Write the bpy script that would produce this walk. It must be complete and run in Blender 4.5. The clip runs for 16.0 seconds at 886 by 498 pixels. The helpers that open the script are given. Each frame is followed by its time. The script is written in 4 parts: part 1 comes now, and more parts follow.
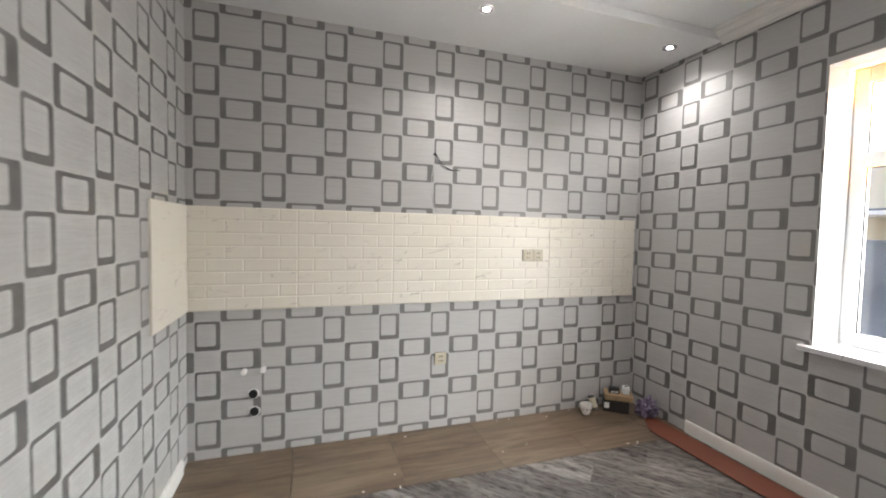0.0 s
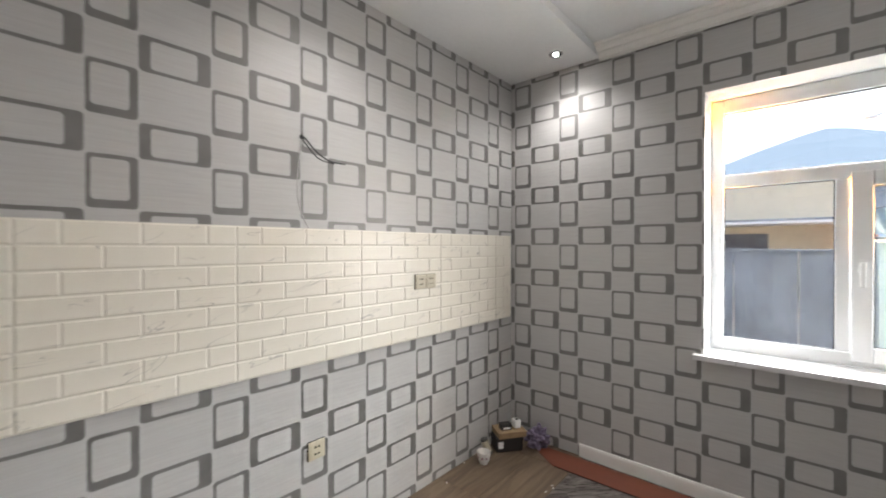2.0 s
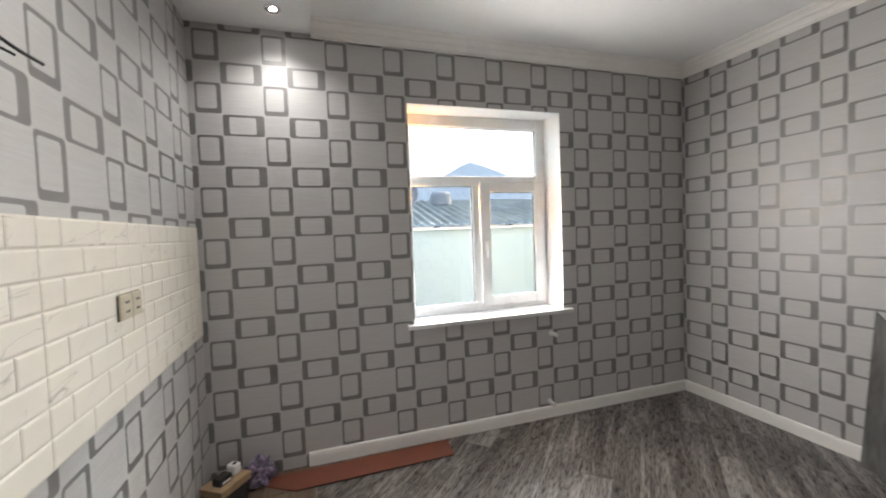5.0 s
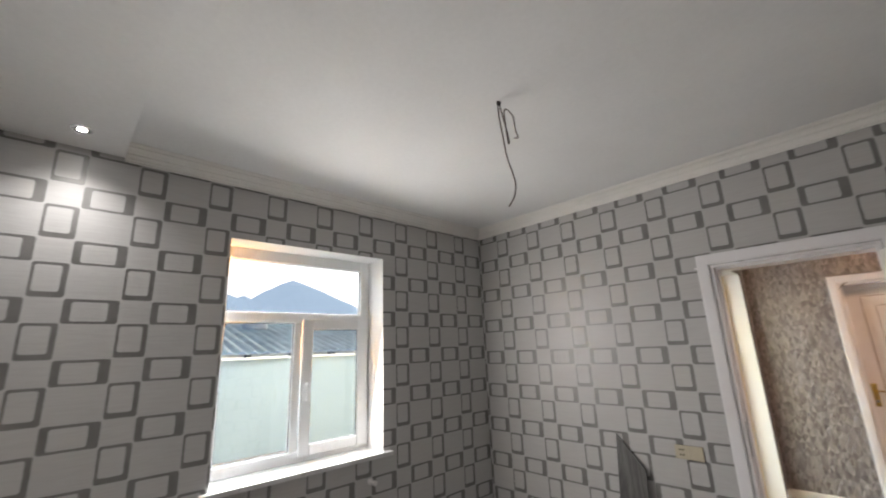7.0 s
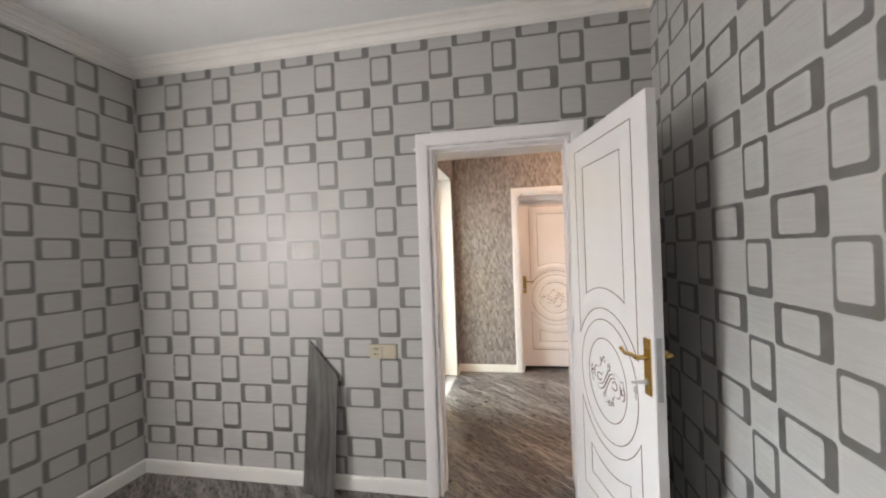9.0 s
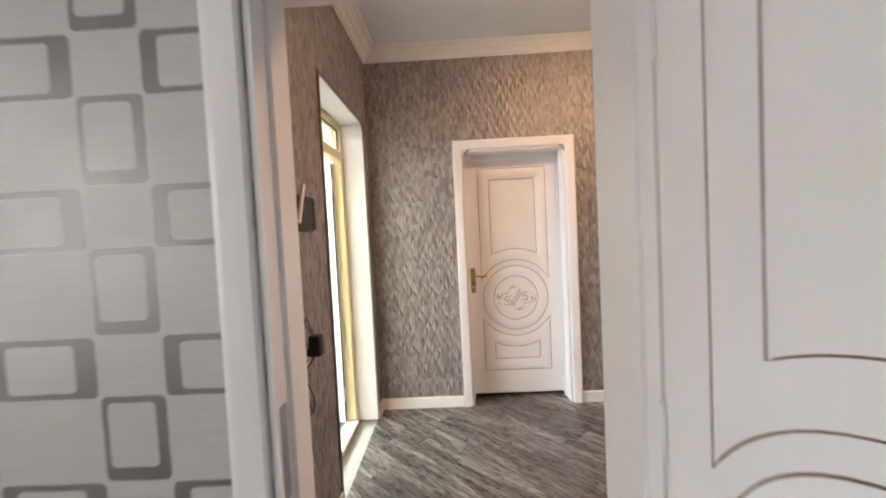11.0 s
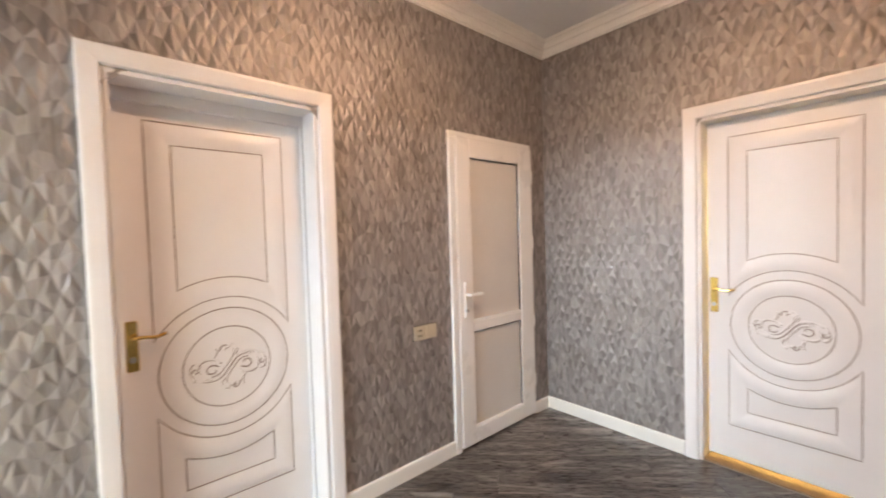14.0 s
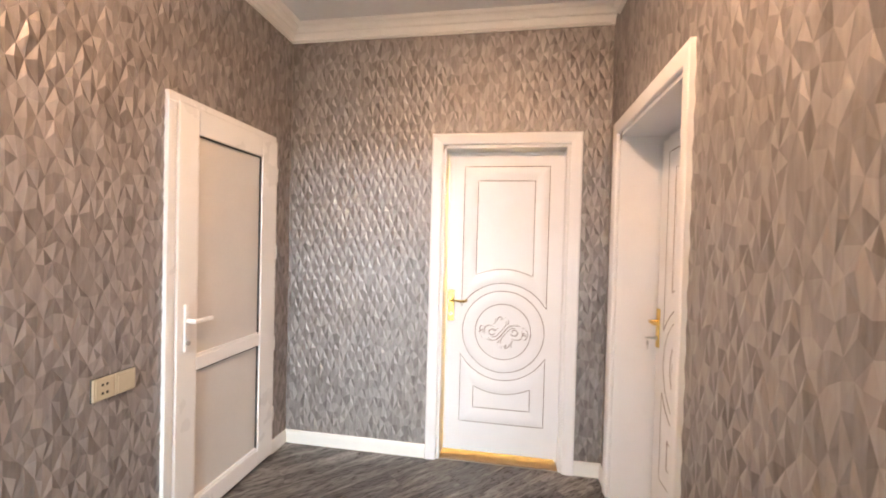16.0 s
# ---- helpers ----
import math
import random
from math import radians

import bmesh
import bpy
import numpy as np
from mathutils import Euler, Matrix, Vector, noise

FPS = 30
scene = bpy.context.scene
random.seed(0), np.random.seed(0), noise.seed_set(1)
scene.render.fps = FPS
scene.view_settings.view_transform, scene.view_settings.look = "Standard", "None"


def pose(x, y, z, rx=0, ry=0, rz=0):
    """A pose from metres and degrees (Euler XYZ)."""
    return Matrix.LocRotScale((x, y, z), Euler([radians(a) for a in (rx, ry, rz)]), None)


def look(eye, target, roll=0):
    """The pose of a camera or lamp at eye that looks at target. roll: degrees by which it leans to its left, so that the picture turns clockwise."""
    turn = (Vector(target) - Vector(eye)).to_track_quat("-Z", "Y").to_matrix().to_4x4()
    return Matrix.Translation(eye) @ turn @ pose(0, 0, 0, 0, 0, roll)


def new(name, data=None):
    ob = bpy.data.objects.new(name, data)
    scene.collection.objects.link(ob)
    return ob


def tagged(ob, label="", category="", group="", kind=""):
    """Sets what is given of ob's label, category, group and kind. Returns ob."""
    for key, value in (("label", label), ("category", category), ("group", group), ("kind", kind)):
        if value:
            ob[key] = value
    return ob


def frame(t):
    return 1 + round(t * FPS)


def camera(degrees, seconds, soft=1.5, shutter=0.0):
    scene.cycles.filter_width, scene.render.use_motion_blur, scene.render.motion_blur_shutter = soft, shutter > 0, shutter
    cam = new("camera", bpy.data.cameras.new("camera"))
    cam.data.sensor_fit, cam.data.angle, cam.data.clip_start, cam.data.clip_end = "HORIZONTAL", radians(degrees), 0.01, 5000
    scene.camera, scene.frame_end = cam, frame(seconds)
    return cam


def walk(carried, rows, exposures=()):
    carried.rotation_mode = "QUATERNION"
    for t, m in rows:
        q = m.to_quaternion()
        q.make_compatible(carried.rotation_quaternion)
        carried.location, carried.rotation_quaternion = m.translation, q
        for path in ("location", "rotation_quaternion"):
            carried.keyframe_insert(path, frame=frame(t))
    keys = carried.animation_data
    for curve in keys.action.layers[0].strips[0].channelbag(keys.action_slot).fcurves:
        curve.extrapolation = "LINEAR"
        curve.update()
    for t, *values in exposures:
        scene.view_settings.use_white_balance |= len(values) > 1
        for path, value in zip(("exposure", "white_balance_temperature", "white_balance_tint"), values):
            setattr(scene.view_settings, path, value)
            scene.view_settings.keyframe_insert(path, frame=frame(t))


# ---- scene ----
cam = camera(95.6, 16.0, soft=1.9, shutter=0.4)
PATH = [
    (0, (0.063, -0.175, 1.432), (0.69, 1.722, 1.342), 1.2),
    (0.5, (0.033, 0.103, 1.469), (0.821, 1.941, 1.43), 0.8),
    (1, (-0.024, 0.316, 1.463), (0.986, 2.042, 1.43), 0.5),
    (1.5, (-0.102, 0.555, 1.474), (1.143, 2.12, 1.46), 0.4),
    (2, (-0.058, 0.85, 1.466), (1.44, 2.176, 1.455), -0.0),
    (2.5, (-0.015, 1.113, 1.462), (1.711, 2.122, 1.431), -0.3),
    (3, (-0.002, 1.36, 1.465), (1.884, 2.025, 1.413), -0.4),
    (5.5, (-0.015, 1.938, 1.482), (1.794, 1.084, 1.449), -2.0),
    (6, (-0.12, 1.926, 1.498), (1.583, 0.88, 1.571), -1.9),
    (6.5, (-0.162, 1.951, 1.552), (1.416, 0.757, 1.843), -1.9),
    (7, (-0.127, 1.987, 1.595), (1.288, 0.656, 2.075), -2.2),
    (7.5, (-0.083, 1.965, 1.582), (1.118, 0.436, 2.052), -2.6),
    (8, (-0.03, 1.779, 1.538), (0.923, 0.048, 1.845), -2.4),
    (8.5, (0.0, 1.432, 1.489), (0.689, -0.44, 1.635), -2.4),
    (9, (0.076, 1.138, 1.462), (0.462, -0.824, 1.466), -2.0),
    (11.5, (0.207, -0.717, 1.424), (0.246, -2.715, 1.332), -2.8),
    (12, (0.204, -0.963, 1.436), (0.193, -2.96, 1.329), -2.5),
    (12.5, (0.279, -1.186, 1.426), (0.106, -3.178, 1.367), -1.8),
    (13, (0.221, -1.374, 1.425), (-0.276, -3.31, 1.375), -1.6),
    (13.5, (0.151, -1.571, 1.444), (-0.787, -3.336, 1.377), -1.7),
    (14, (0.161, -1.724, 1.427), (-1.151, -3.233, 1.359), -1.7),
    (14.5, (0.091, -1.863, 1.425), (-1.539, -3.021, 1.356), -1.0),
    (15, (-0.039, -1.917, 1.428), (-1.88, -2.696, 1.372), -0.2),
    (15.5, (-0.049, -2.024, 1.434), (-1.986, -2.522, 1.391), 0.8),
    (16, (0.015, -2.1, 1.441), (-1.957, -2.428, 1.408), 1.5),
]
walk(cam, [(t, look(eye, target, roll)) for t, eye, target, roll in PATH],
     exposures=[(0.0, 2.58), (1.5, 2.55), (3.0, 2.3), (5.5, 2.32), (7.0, 2.08), (8.5, 2.42), (9.0, 2.6), (11.5, 2.34), (12.5, 2.42), (13.0, 2.5), (14.0, 2.42), (15.0, 2.52), (16.0, 2.8)])

# ---- light of the place ----
world = bpy.data.worlds.new("sky_world")
scene.world = world
world.use_nodes = True
_wn = world.node_tree
_sky = _wn.nodes.new("ShaderNodeTexSky")
_sky.sky_type, _sky.sun_disc = "NISHITA", False
_sky.sun_elevation, _sky.sun_rotation = radians(39), radians(150)
_sky.dust_density, _sky.air_density = 6.0, 1.0
_wn.links.new(_sky.outputs[0], _wn.nodes["Background"].inputs[0])
_wn.nodes["Background"].inputs[1].default_value = 0.10
sun_data = bpy.data.lights.new("sun", "SUN")
sun_data.energy, sun_data.angle, sun_data.color = 0.12, radians(12), (1.0, 0.93, 0.82)
sun = new("sun", sun_data)
sun.matrix_world = look((10.5, -18.2, 17), (0, 0, 0))
SPOT_POWER, HALL_LAMP, WEST_ROOM = 10.0, 45.0, 24.0


def opening_lamp(name, eye, target, width, height, power, color, spread=180):
    """An added area lamp: stands in for the open sky, or ground bounce, at an opening."""
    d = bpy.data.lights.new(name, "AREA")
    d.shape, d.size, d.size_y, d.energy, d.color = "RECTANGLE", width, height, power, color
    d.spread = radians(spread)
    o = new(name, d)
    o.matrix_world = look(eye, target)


opening_lamp("window_sky", (7.3, -1.0, 4.75), (2.9, 0.66, 1.6), 10.0, 2.0, 520, (0.88, 0.96, 1.0))
opening_lamp("window_light", (2.66, 0.655, 1.58), (0.0, 0.30, 0.95), 1.15, 1.25, 7.0, (1.0, 0.955, 0.91))
# Added unseen warm beam; tints the north jamb like light bounced off the yard.
opening_lamp("yard_bounce", (3.165, -0.75, 0.95), (2.80, 1.257, 2.12), 0.1, 0.4, 2.6, (1.0, 0.42, 0.07), 13)
opening_lamp("entrance_sky", (4.4, -3.05, 1.7), (0.9, -2.85, 1.0), 1.5, 2.2, 9, (0.94, 0.98, 0.96))
opening_lamp("entrance_high_sky", (3.75, -2.95, 2.60), (-2.6, -2.55, 0.8), 1.5, 0.7, 66, (0.74, 0.89, 1.0))

# ---- plan, in metres ----
KN, KE, KS, KW = 2.555, 2.685, -1.192, -0.638      # kitchen walls
HN, HS, HE, HW = -1.500, -3.640, 0.865, -2.605     # hall walls
K_CEIL, SOFFIT, SOFFIT_Y, H_CEIL = 2.80, 2.743, 1.86, 2.89


# ---- node helpers ----
def material(name, color=(0.8, 0.8, 0.8), rough=0.5, metal=0.0):
    m = bpy.data.materials.new(name)
    m.use_nodes = True
    b = m.node_tree.nodes["Principled BSDF"]
    b.inputs["Base Color"].default_value = (*color, 1)
    b.inputs["Roughness"].default_value = rough
    b.inputs["Metallic"].default_value = metal
    return m


def put(m, value, socket):
    """Link a socket, or set a number or colour, on an input."""
    if isinstance(value, bpy.types.NodeSocket):
        m.node_tree.links.new(value, socket)
    else:
        socket.default_value = value


def calc(m, op, a, b=0.0, c=0.0):
    n = m.node_tree.nodes.new("ShaderNodeMath")
    n.operation = op
    for i, v in enumerate((a, b, c)):
        put(m, v, n.inputs[i])
    return n.outputs[0]


def mix(m, fac, a, b):
    n = m.node_tree.nodes.new("ShaderNodeMix")
    n.data_type = "RGBA"
    put(m, fac, n.inputs[0])
    for v, i in ((a, 6), (b, 7)):
        put(m, (*v, 1) if isinstance(v, tuple) and len(v) == 3 else v, n.inputs[i])
    return n.outputs[2]


def coords(m, scale=(1, 1, 1), rot=(0, 0, 0), loc=(0, 0, 0)):
    t = m.node_tree.nodes.new("ShaderNodeTexCoord")
    g = m.node_tree.nodes.new("ShaderNodeMapping")
    g.vector_type = "TEXTURE"
    g.inputs["Scale"].default_value = [1 / k for k in scale]
    g.inputs["Rotation"].default_value = [radians(-a) for a in rot]
    g.inputs["Location"].default_value = loc
    m.node_tree.links.new(t.outputs["Object"], g.inputs[0])
    return g.outputs[0]


def grain(m, vec, scale=5.0, detail=4.0, rough=0.55, distortion=0.0):
    n = m.node_tree.nodes.new("ShaderNodeTexNoise")
    m.node_tree.links.new(vec, n.inputs["Vector"])
    n.inputs["Scale"].default_value, n.inputs["Detail"].default_value = scale, detail
    n.inputs["Roughness"].default_value, n.inputs["Distortion"].default_value = rough, distortion
    return n.outputs[0]


def span(m, value, lo, hi, a=0.0, b=1.0):
    n = m.node_tree.nodes.new("ShaderNodeMapRange")
    for i, v in enumerate((value, lo, hi, a, b)):
        put(m, v, n.inputs[i])
    return n.outputs[0]


def bump(m, height, strength=0.2, distance=0.01):
    n = m.node_tree.nodes.new("ShaderNodeBump")
    n.inputs["Strength"].default_value, n.inputs["Distance"].default_value = strength, distance
    put(m, height, n.inputs["Height"])
    put(m, n.outputs[0], m.node_tree.nodes["Principled BSDF"].inputs["Normal"])


def base(m, color):
    put(m, color, m.node_tree.nodes["Principled BSDF"].inputs["Base Color"])


def rough(m, value):
    put(m, value, m.node_tree.nodes["Principled BSDF"].inputs["Roughness"])


def worn(name, color, roughness, amount=0.1, scale=6.0, metal=0.0, fine=0.02):
    """A plain surface with blotches and fine grain."""
    m = material(name, color, roughness, metal)
    v = coords(m)
    big, small = grain(m, v, scale, 3), grain(m, v, scale * 25, 2)
    dark = tuple(c * (1 - 1.6 * amount) for c in color)
    light = tuple(min(1, c * (1 + 0.5 * amount)) for c in color)
    base(m, mix(m, span(m, calc(m, "ADD", calc(m, "MULTIPLY", big, 0.7), calc(m, "MULTIPLY", small, 0.3)), 0.3, 0.7), dark, light))
    rough(m, span(m, big, 0.3, 0.7, max(0.02, roughness - 0.02), min(1, roughness + 0.03)))
    bump(m, small, fine * 5, 0.002)
    return m


# ---- materials ----
def ring_paper(name, axis, sign, u0, z0):
    """Pearl-grey wallpaper printed with grey rounded rings: narrow upright ones and wide ones in turn."""
    m = material(name, rough=0.36)
    sep = m.node_tree.nodes.new("ShaderNodeSeparateXYZ")
    v = coords(m)
    put(m, v, sep.inputs[0])
    wob = calc(m, "MULTIPLY", calc(m, "SUBTRACT", grain(m, v, 28, 2), 0.5), 0.004)
    u = calc(m, "ADD", calc(m, "MULTIPLY", calc(m, "SUBTRACT", sep.outputs[axis], u0), sign), wob)
    w = calc(m, "ADD", calc(m, "SUBTRACT", sep.outputs[2], z0), wob)
    P, Q = 0.3705, 0.3065
    uu = calc(m, "MULTIPLY", calc(m, "FRACT", calc(m, "DIVIDE", calc(m, "ADD", u, 40 * P), P)), P)
    ww = calc(m, "MULTIPLY", calc(m, "FRACT", calc(m, "DIVIDE", calc(m, "ADD", w, 40 * Q), Q)), Q)

    def inside(x0, x1, y0, y1, r):
        dx = calc(m, "SUBTRACT", calc(m, "ABSOLUTE", calc(m, "SUBTRACT", uu, (x0 + x1) / 2)), (x1 - x0) / 2 - r)
        dy = calc(m, "SUBTRACT", calc(m, "ABSOLUTE", calc(m, "SUBTRACT", ww, (y0 + y1) / 2)), (y1 - y0) / 2 - r)
        px, py = calc(m, "MAXIMUM", dx, 0.0), calc(m, "MAXIMUM", dy, 0.0)
        d = calc(m, "SQRT", calc(m, "ADD", calc(m, "MULTIPLY", px, px), calc(m, "MULTIPLY", py, py)))
        return span(m, d, r - 0.0012, r + 0.0012, 1.0, 0.0)

    # w rises from the foot of the narrow ring; the wide ring sits above it
    narrow = calc(m, "SUBTRACT", inside(0.002, 0.140, 0.002, 0.180, 0.014), inside(0.014, 0.116, 0.030, 0.166, 0.012))
    wide = calc(m, "SUBTRACT", inside(0.142, 0.369, 0.178, 0.304, 0.014), inside(0.176, 0.323, 0.190, 0.290, 0.012))
    ring = calc(m, "MINIMUM", calc(m, "ADD", calc(m, "MAXIMUM", narrow, 0.0), calc(m, "MAXIMUM", wide, 0.0)), 1.0)
    blotch = grain(m, v, 9, 4)
    lines = grain(m, coords(m, (3, 3, 60) if axis == 0 else (3, 3, 60)), 2.0, 3)
    paper = mix(m, span(m, lines, 0.35, 0.65), (0.450, 0.440, 0.435), (0.485, 0.476, 0.47))
    scratch = span(m, lines, 0.66, 0.70)
    paper = mix(m, calc(m, "MULTIPLY", scratch, 0.35), paper, (0.36, 0.35, 0.345))
    ink = mix(m, span(m, blotch, 0.3, 0.7), (0.165, 0.160, 0.155), (0.215, 0.208, 0.202))
    base(m, mix(m, ring, paper, ink))
    rough(m, span(m, blotch, 0.3, 0.7, 0.38, 0.48))
    put(m, calc(m, "MULTIPLY", ring, 0.35), m.node_tree.nodes["Principled BSDF"].inputs["Metallic"])
    bump(m, calc(m, "ADD", calc(m, "MULTIPLY", ring, 0.6), lines), 0.12, 0.001)
    return m


PAPER_N = ring_paper("ring_paper_north", 0, 1, -0.597, 0.672 - 0.3065)
PAPER_E = ring_paper("ring_paper_east", 1, -1, 1.781, 2.403 - 0.181)
PAPER_S = ring_paper("ring_paper_south", 0, -1, 0.583, 2.348 - 0.181)
PAPER_W = ring_paper("ring_paper_west", 1, 1, 1.144, 1.463 - 0.181)


def facet_paper():
    m = material("faceted_paper", rough=0.5, metal=0.42)
    geo = m.node_tree.nodes.new("ShaderNodeNewGeometry")
    v = coords(m, (1, 1, 0.12))
    streak = grain(m, v, 70, 3)
    tone = calc(m, "ADD", calc(m, "MULTIPLY", geo.outputs["Random Per Island"], 0.48), calc(m, "MULTIPLY", streak, 0.5))
    base(m, mix(m, span(m, tone, 0.11, 0.87), (0.150, 0.134, 0.129), (0.46, 0.420, 0.410)))
    rough(m, span(m, geo.outputs["Random Per Island"], 0, 1, 0.42, 0.56))
    bump(m, streak, 0.35, 0.001)
    return m


FACET = facet_paper()
WHITE = worn("white_paint", (0.80, 0.79, 0.78), 0.55, 0.04, 3)
CEILING = worn("ceiling_paint", (0.80, 0.80, 0.80), 0.75, 0.05, 1.5)
PLASTER = worn("cornice_plaster", (0.82, 0.80, 0.77), 0.6, 0.05, 5)
SKIRT = worn("skirting_plastic", (0.80, 0.79, 0.76), 0.35, 0.05, 6)
DOOR = worn("door_lacquer", (0.80, 0.78, 0.79), 0.32, 0.03, 4, fine=0.005)
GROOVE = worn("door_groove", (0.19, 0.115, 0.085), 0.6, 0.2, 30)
PVC = worn("white_pvc", (0.82, 0.82, 0.82), 0.28, 0.03, 4, fine=0.004)
PVC_PANEL = worn("pvc_panel", (0.66, 0.64, 0.62), 0.35, 0.05, 3)
GASKET = worn("black_rubber", (0.02, 0.02, 0.02), 0.6, 0.2, 20)
BRASS = worn("polished_brass", (0.75, 0.52, 0.17), 0.2, 0.1, 30, metal=1.0, fine=0.004)
STEEL = worn("dull_steel", (0.5, 0.5, 0.5), 0.35, 0.1, 30, metal=1.0)
CHROME = worn("lamp_ring", (0.75, 0.75, 0.76), 0.25, 0.05, 30, metal=1.0)
IVORY = worn("ivory_plastic", (0.52, 0.465, 0.35), 0.35, 0.04, 20)
SLOT = worn("slot_and_shadow_black", (0.02, 0.02, 0.02), 0.7, 0.1, 20)
BLACK = worn("black_plastic", (0.010, 0.010, 0.011), 0.45, 0.2, 15)
CABLE = worn("black_cable", (0.02, 0.02, 0.022), 0.5, 0.2, 20)
COPPER_CABLE = worn("brown_cable", (0.10, 0.07, 0.055), 0.5, 0.2, 20)
ROUTER = worn("router_white", (0.78, 0.75, 0.74), 0.35, 0.04, 10)
ROUTER_GREY = worn("router_grille", (0.52, 0.50, 0.49), 0.5, 0.1, 60)
CARD = worn("brown_cardboard", (0.34, 0.23, 0.13), 0.75, 0.2, 12)
BLACK_CARD = worn("black_cardboard", (0.025, 0.022, 0.022), 0.5, 0.2, 12)
WHITE_CARD = worn("white_card", (0.75, 0.75, 0.75), 0.5, 0.08, 20)
CHINA = worn("white_china", (0.8, 0.78, 0.76), 0.15, 0.04, 20)
PINKISH = worn("faded_pattern", (0.45, 0.30, 0.32), 0.3, 0.2, 40)
RED_BACK = worn("red_brown_backing", (0.185, 0.052, 0.027), 0.6, 0.15, 5)
CONCRETE = worn("grey_concrete", (0.35, 0.34, 0.33), 0.85, 0.2, 2)
PAVING = worn("dark_yard_paving", (0.13, 0.125, 0.12), 0.8, 0.2, 2)
RENDERED = worn("white_render", (0.74, 0.74, 0.72), 0.8, 0.08, 1.2)
EDGING = worn("brown_paper_edge", (0.17, 0.145, 0.135), 0.5, 0.15, 30)
CREAM = worn("cream_frame", (0.80, 0.69, 0.40), 0.4, 0.05, 4)
YELLOW = worn("cream_yellow_render", (0.76, 0.56, 0.15), 0.8, 0.08, 1.2)
FENCE = worn("pale_fence_render", (0.38, 0.44, 0.445), 0.85, 0.06, 1.5)
GATE = worn("weathered_grey_sheet", (0.13, 0.14, 0.17), 0.7, 0.3, 1.5)
EARTH = worn("dry_earth", (0.36, 0.30, 0.24), 0.9, 0.25, 0.8)
ROOFING = worn("slate_grey_roofing", (0.42, 0.45, 0.48), 0.7, 0.2, 2)
SHED_ROOF = worn("pale_turquoise_sheet", (0.40, 0.52, 0.54), 0.6, 0.25, 2)
DISH = worn("dull_dark_dish", (0.05, 0.058, 0.075), 0.9, 0.2, 3)
BEIGE = worn("beige_render", (0.62, 0.55, 0.42), 0.85, 0.12, 1)
BRICKISH = worn("terracotta", (0.5, 0.22, 0.14), 0.8, 0.2, 3)
MORTAR = worn("tile_grout", (0.76, 0.725, 0.645), 0.6, 0.05, 30)


def marble(name, color, vein):
    m = material(name, color, 0.12)
    v = coords(m)
    info, shift = m.node_tree.nodes.new("ShaderNodeObjectInfo"), m.node_tree.nodes.new("ShaderNodeVectorMath")
    m.node_tree.links.new(coords(m, (1.2, 1, 4.5), (0, 14, 0)), shift.inputs[0])
    m.node_tree.links.new(calc(m, "MULTIPLY", info.outputs["Random"], 40.0), shift.inputs[1])
    n = grain(m, shift.outputs[0], 2.6, 3, 0.5, 0.6)
    line = span(m, calc(m, "ABSOLUTE", calc(m, "SUBTRACT", n, 0.5)), 0.0, 0.009, 1.0, 0.0)
    gate = span(m, grain(m, shift.outputs[0], 4, 2), 0.50, 0.60)
    cloud = grain(m, v, 3, 4)
    body = mix(m, span(m, cloud, 0.3, 0.7), tuple(c * 0.95 for c in color), color)
    base(m, mix(m, calc(m, "MULTIPLY", calc(m, "MULTIPLY", line, gate), 0.8), body, vein))
    rough(m, span(m, cloud, 0.3, 0.7, 0.27, 0.33))
    bump(m, cloud, 0.03, 0.01)
    return m


TILE = marble("cream_glazed_tile", (0.78, 0.735, 0.65), (0.34, 0.31, 0.28))
SILL = marble("grey_marble_sill", (0.66, 0.65, 0.65), (0.25, 0.25, 0.26))


def timber(name, dark, mid, light, turn, roughness):
    """Printed wood grain that runs along one direction, each plank a shade of its own."""
    m = material(name, mid, roughness)
    info = m.node_tree.nodes.new("ShaderNodeObjectInfo")
    shift = m.node_tree.nodes.new("ShaderNodeVectorMath")
    shift.operation = "ADD"
    put(m, coords(m, (1.0, 9.0, 1.0), (0, 0, turn)), shift.inputs[0])
    comb = m.node_tree.nodes.new("ShaderNodeCombineXYZ")
    put(m, calc(m, "MULTIPLY", info.outputs["Random"], 37.0), comb.inputs[0])
    put(m, calc(m, "MULTIPLY", info.outputs["Random"], 91.0), comb.inputs[1])
    put(m, comb.outputs[0], shift.inputs[1])
    v = shift.outputs[0]
    streak, fine = grain(m, v, 1.6, 6, 0.65, 1.2), grain(m, v, 14, 4, 0.6)
    tone = calc(m, "ADD", calc(m, "ADD", calc(m, "MULTIPLY", streak, 0.75), calc(m, "MULTIPLY", fine, 0.25)),
                calc(m, "MULTIPLY", calc(m, "SUBTRACT", info.outputs["Random"], 0.5), 0.10))
    c = mix(m, span(m, tone, 0.36, 0.52), dark, mid)
    base(m, mix(m, span(m, tone, 0.5, 0.68), c, light))
    rough(m, span(m, fine, 0.3, 0.7, roughness - 0.05, roughness + 0.1))
    bump(m, fine, 0.12, 0.001)
    return m


LAMINATE = timber("grey_brown_laminate", (0.032, 0.027, 0.025), (0.098, 0.086, 0.079), (0.30, 0.28, 0.265), 45, 0.27)
BOARD = timber("grey_laminate_offcut", (0.05, 0.048, 0.048), (0.10, 0.096, 0.093), (0.16, 0.155, 0.15), 90, 0.5)
BROWN_TILE = timber("brown_wood_tile", (0.075, 0.050, 0.032), (0.130, 0.092, 0.060), (0.19, 0.145, 0.10), 0, 0.4)


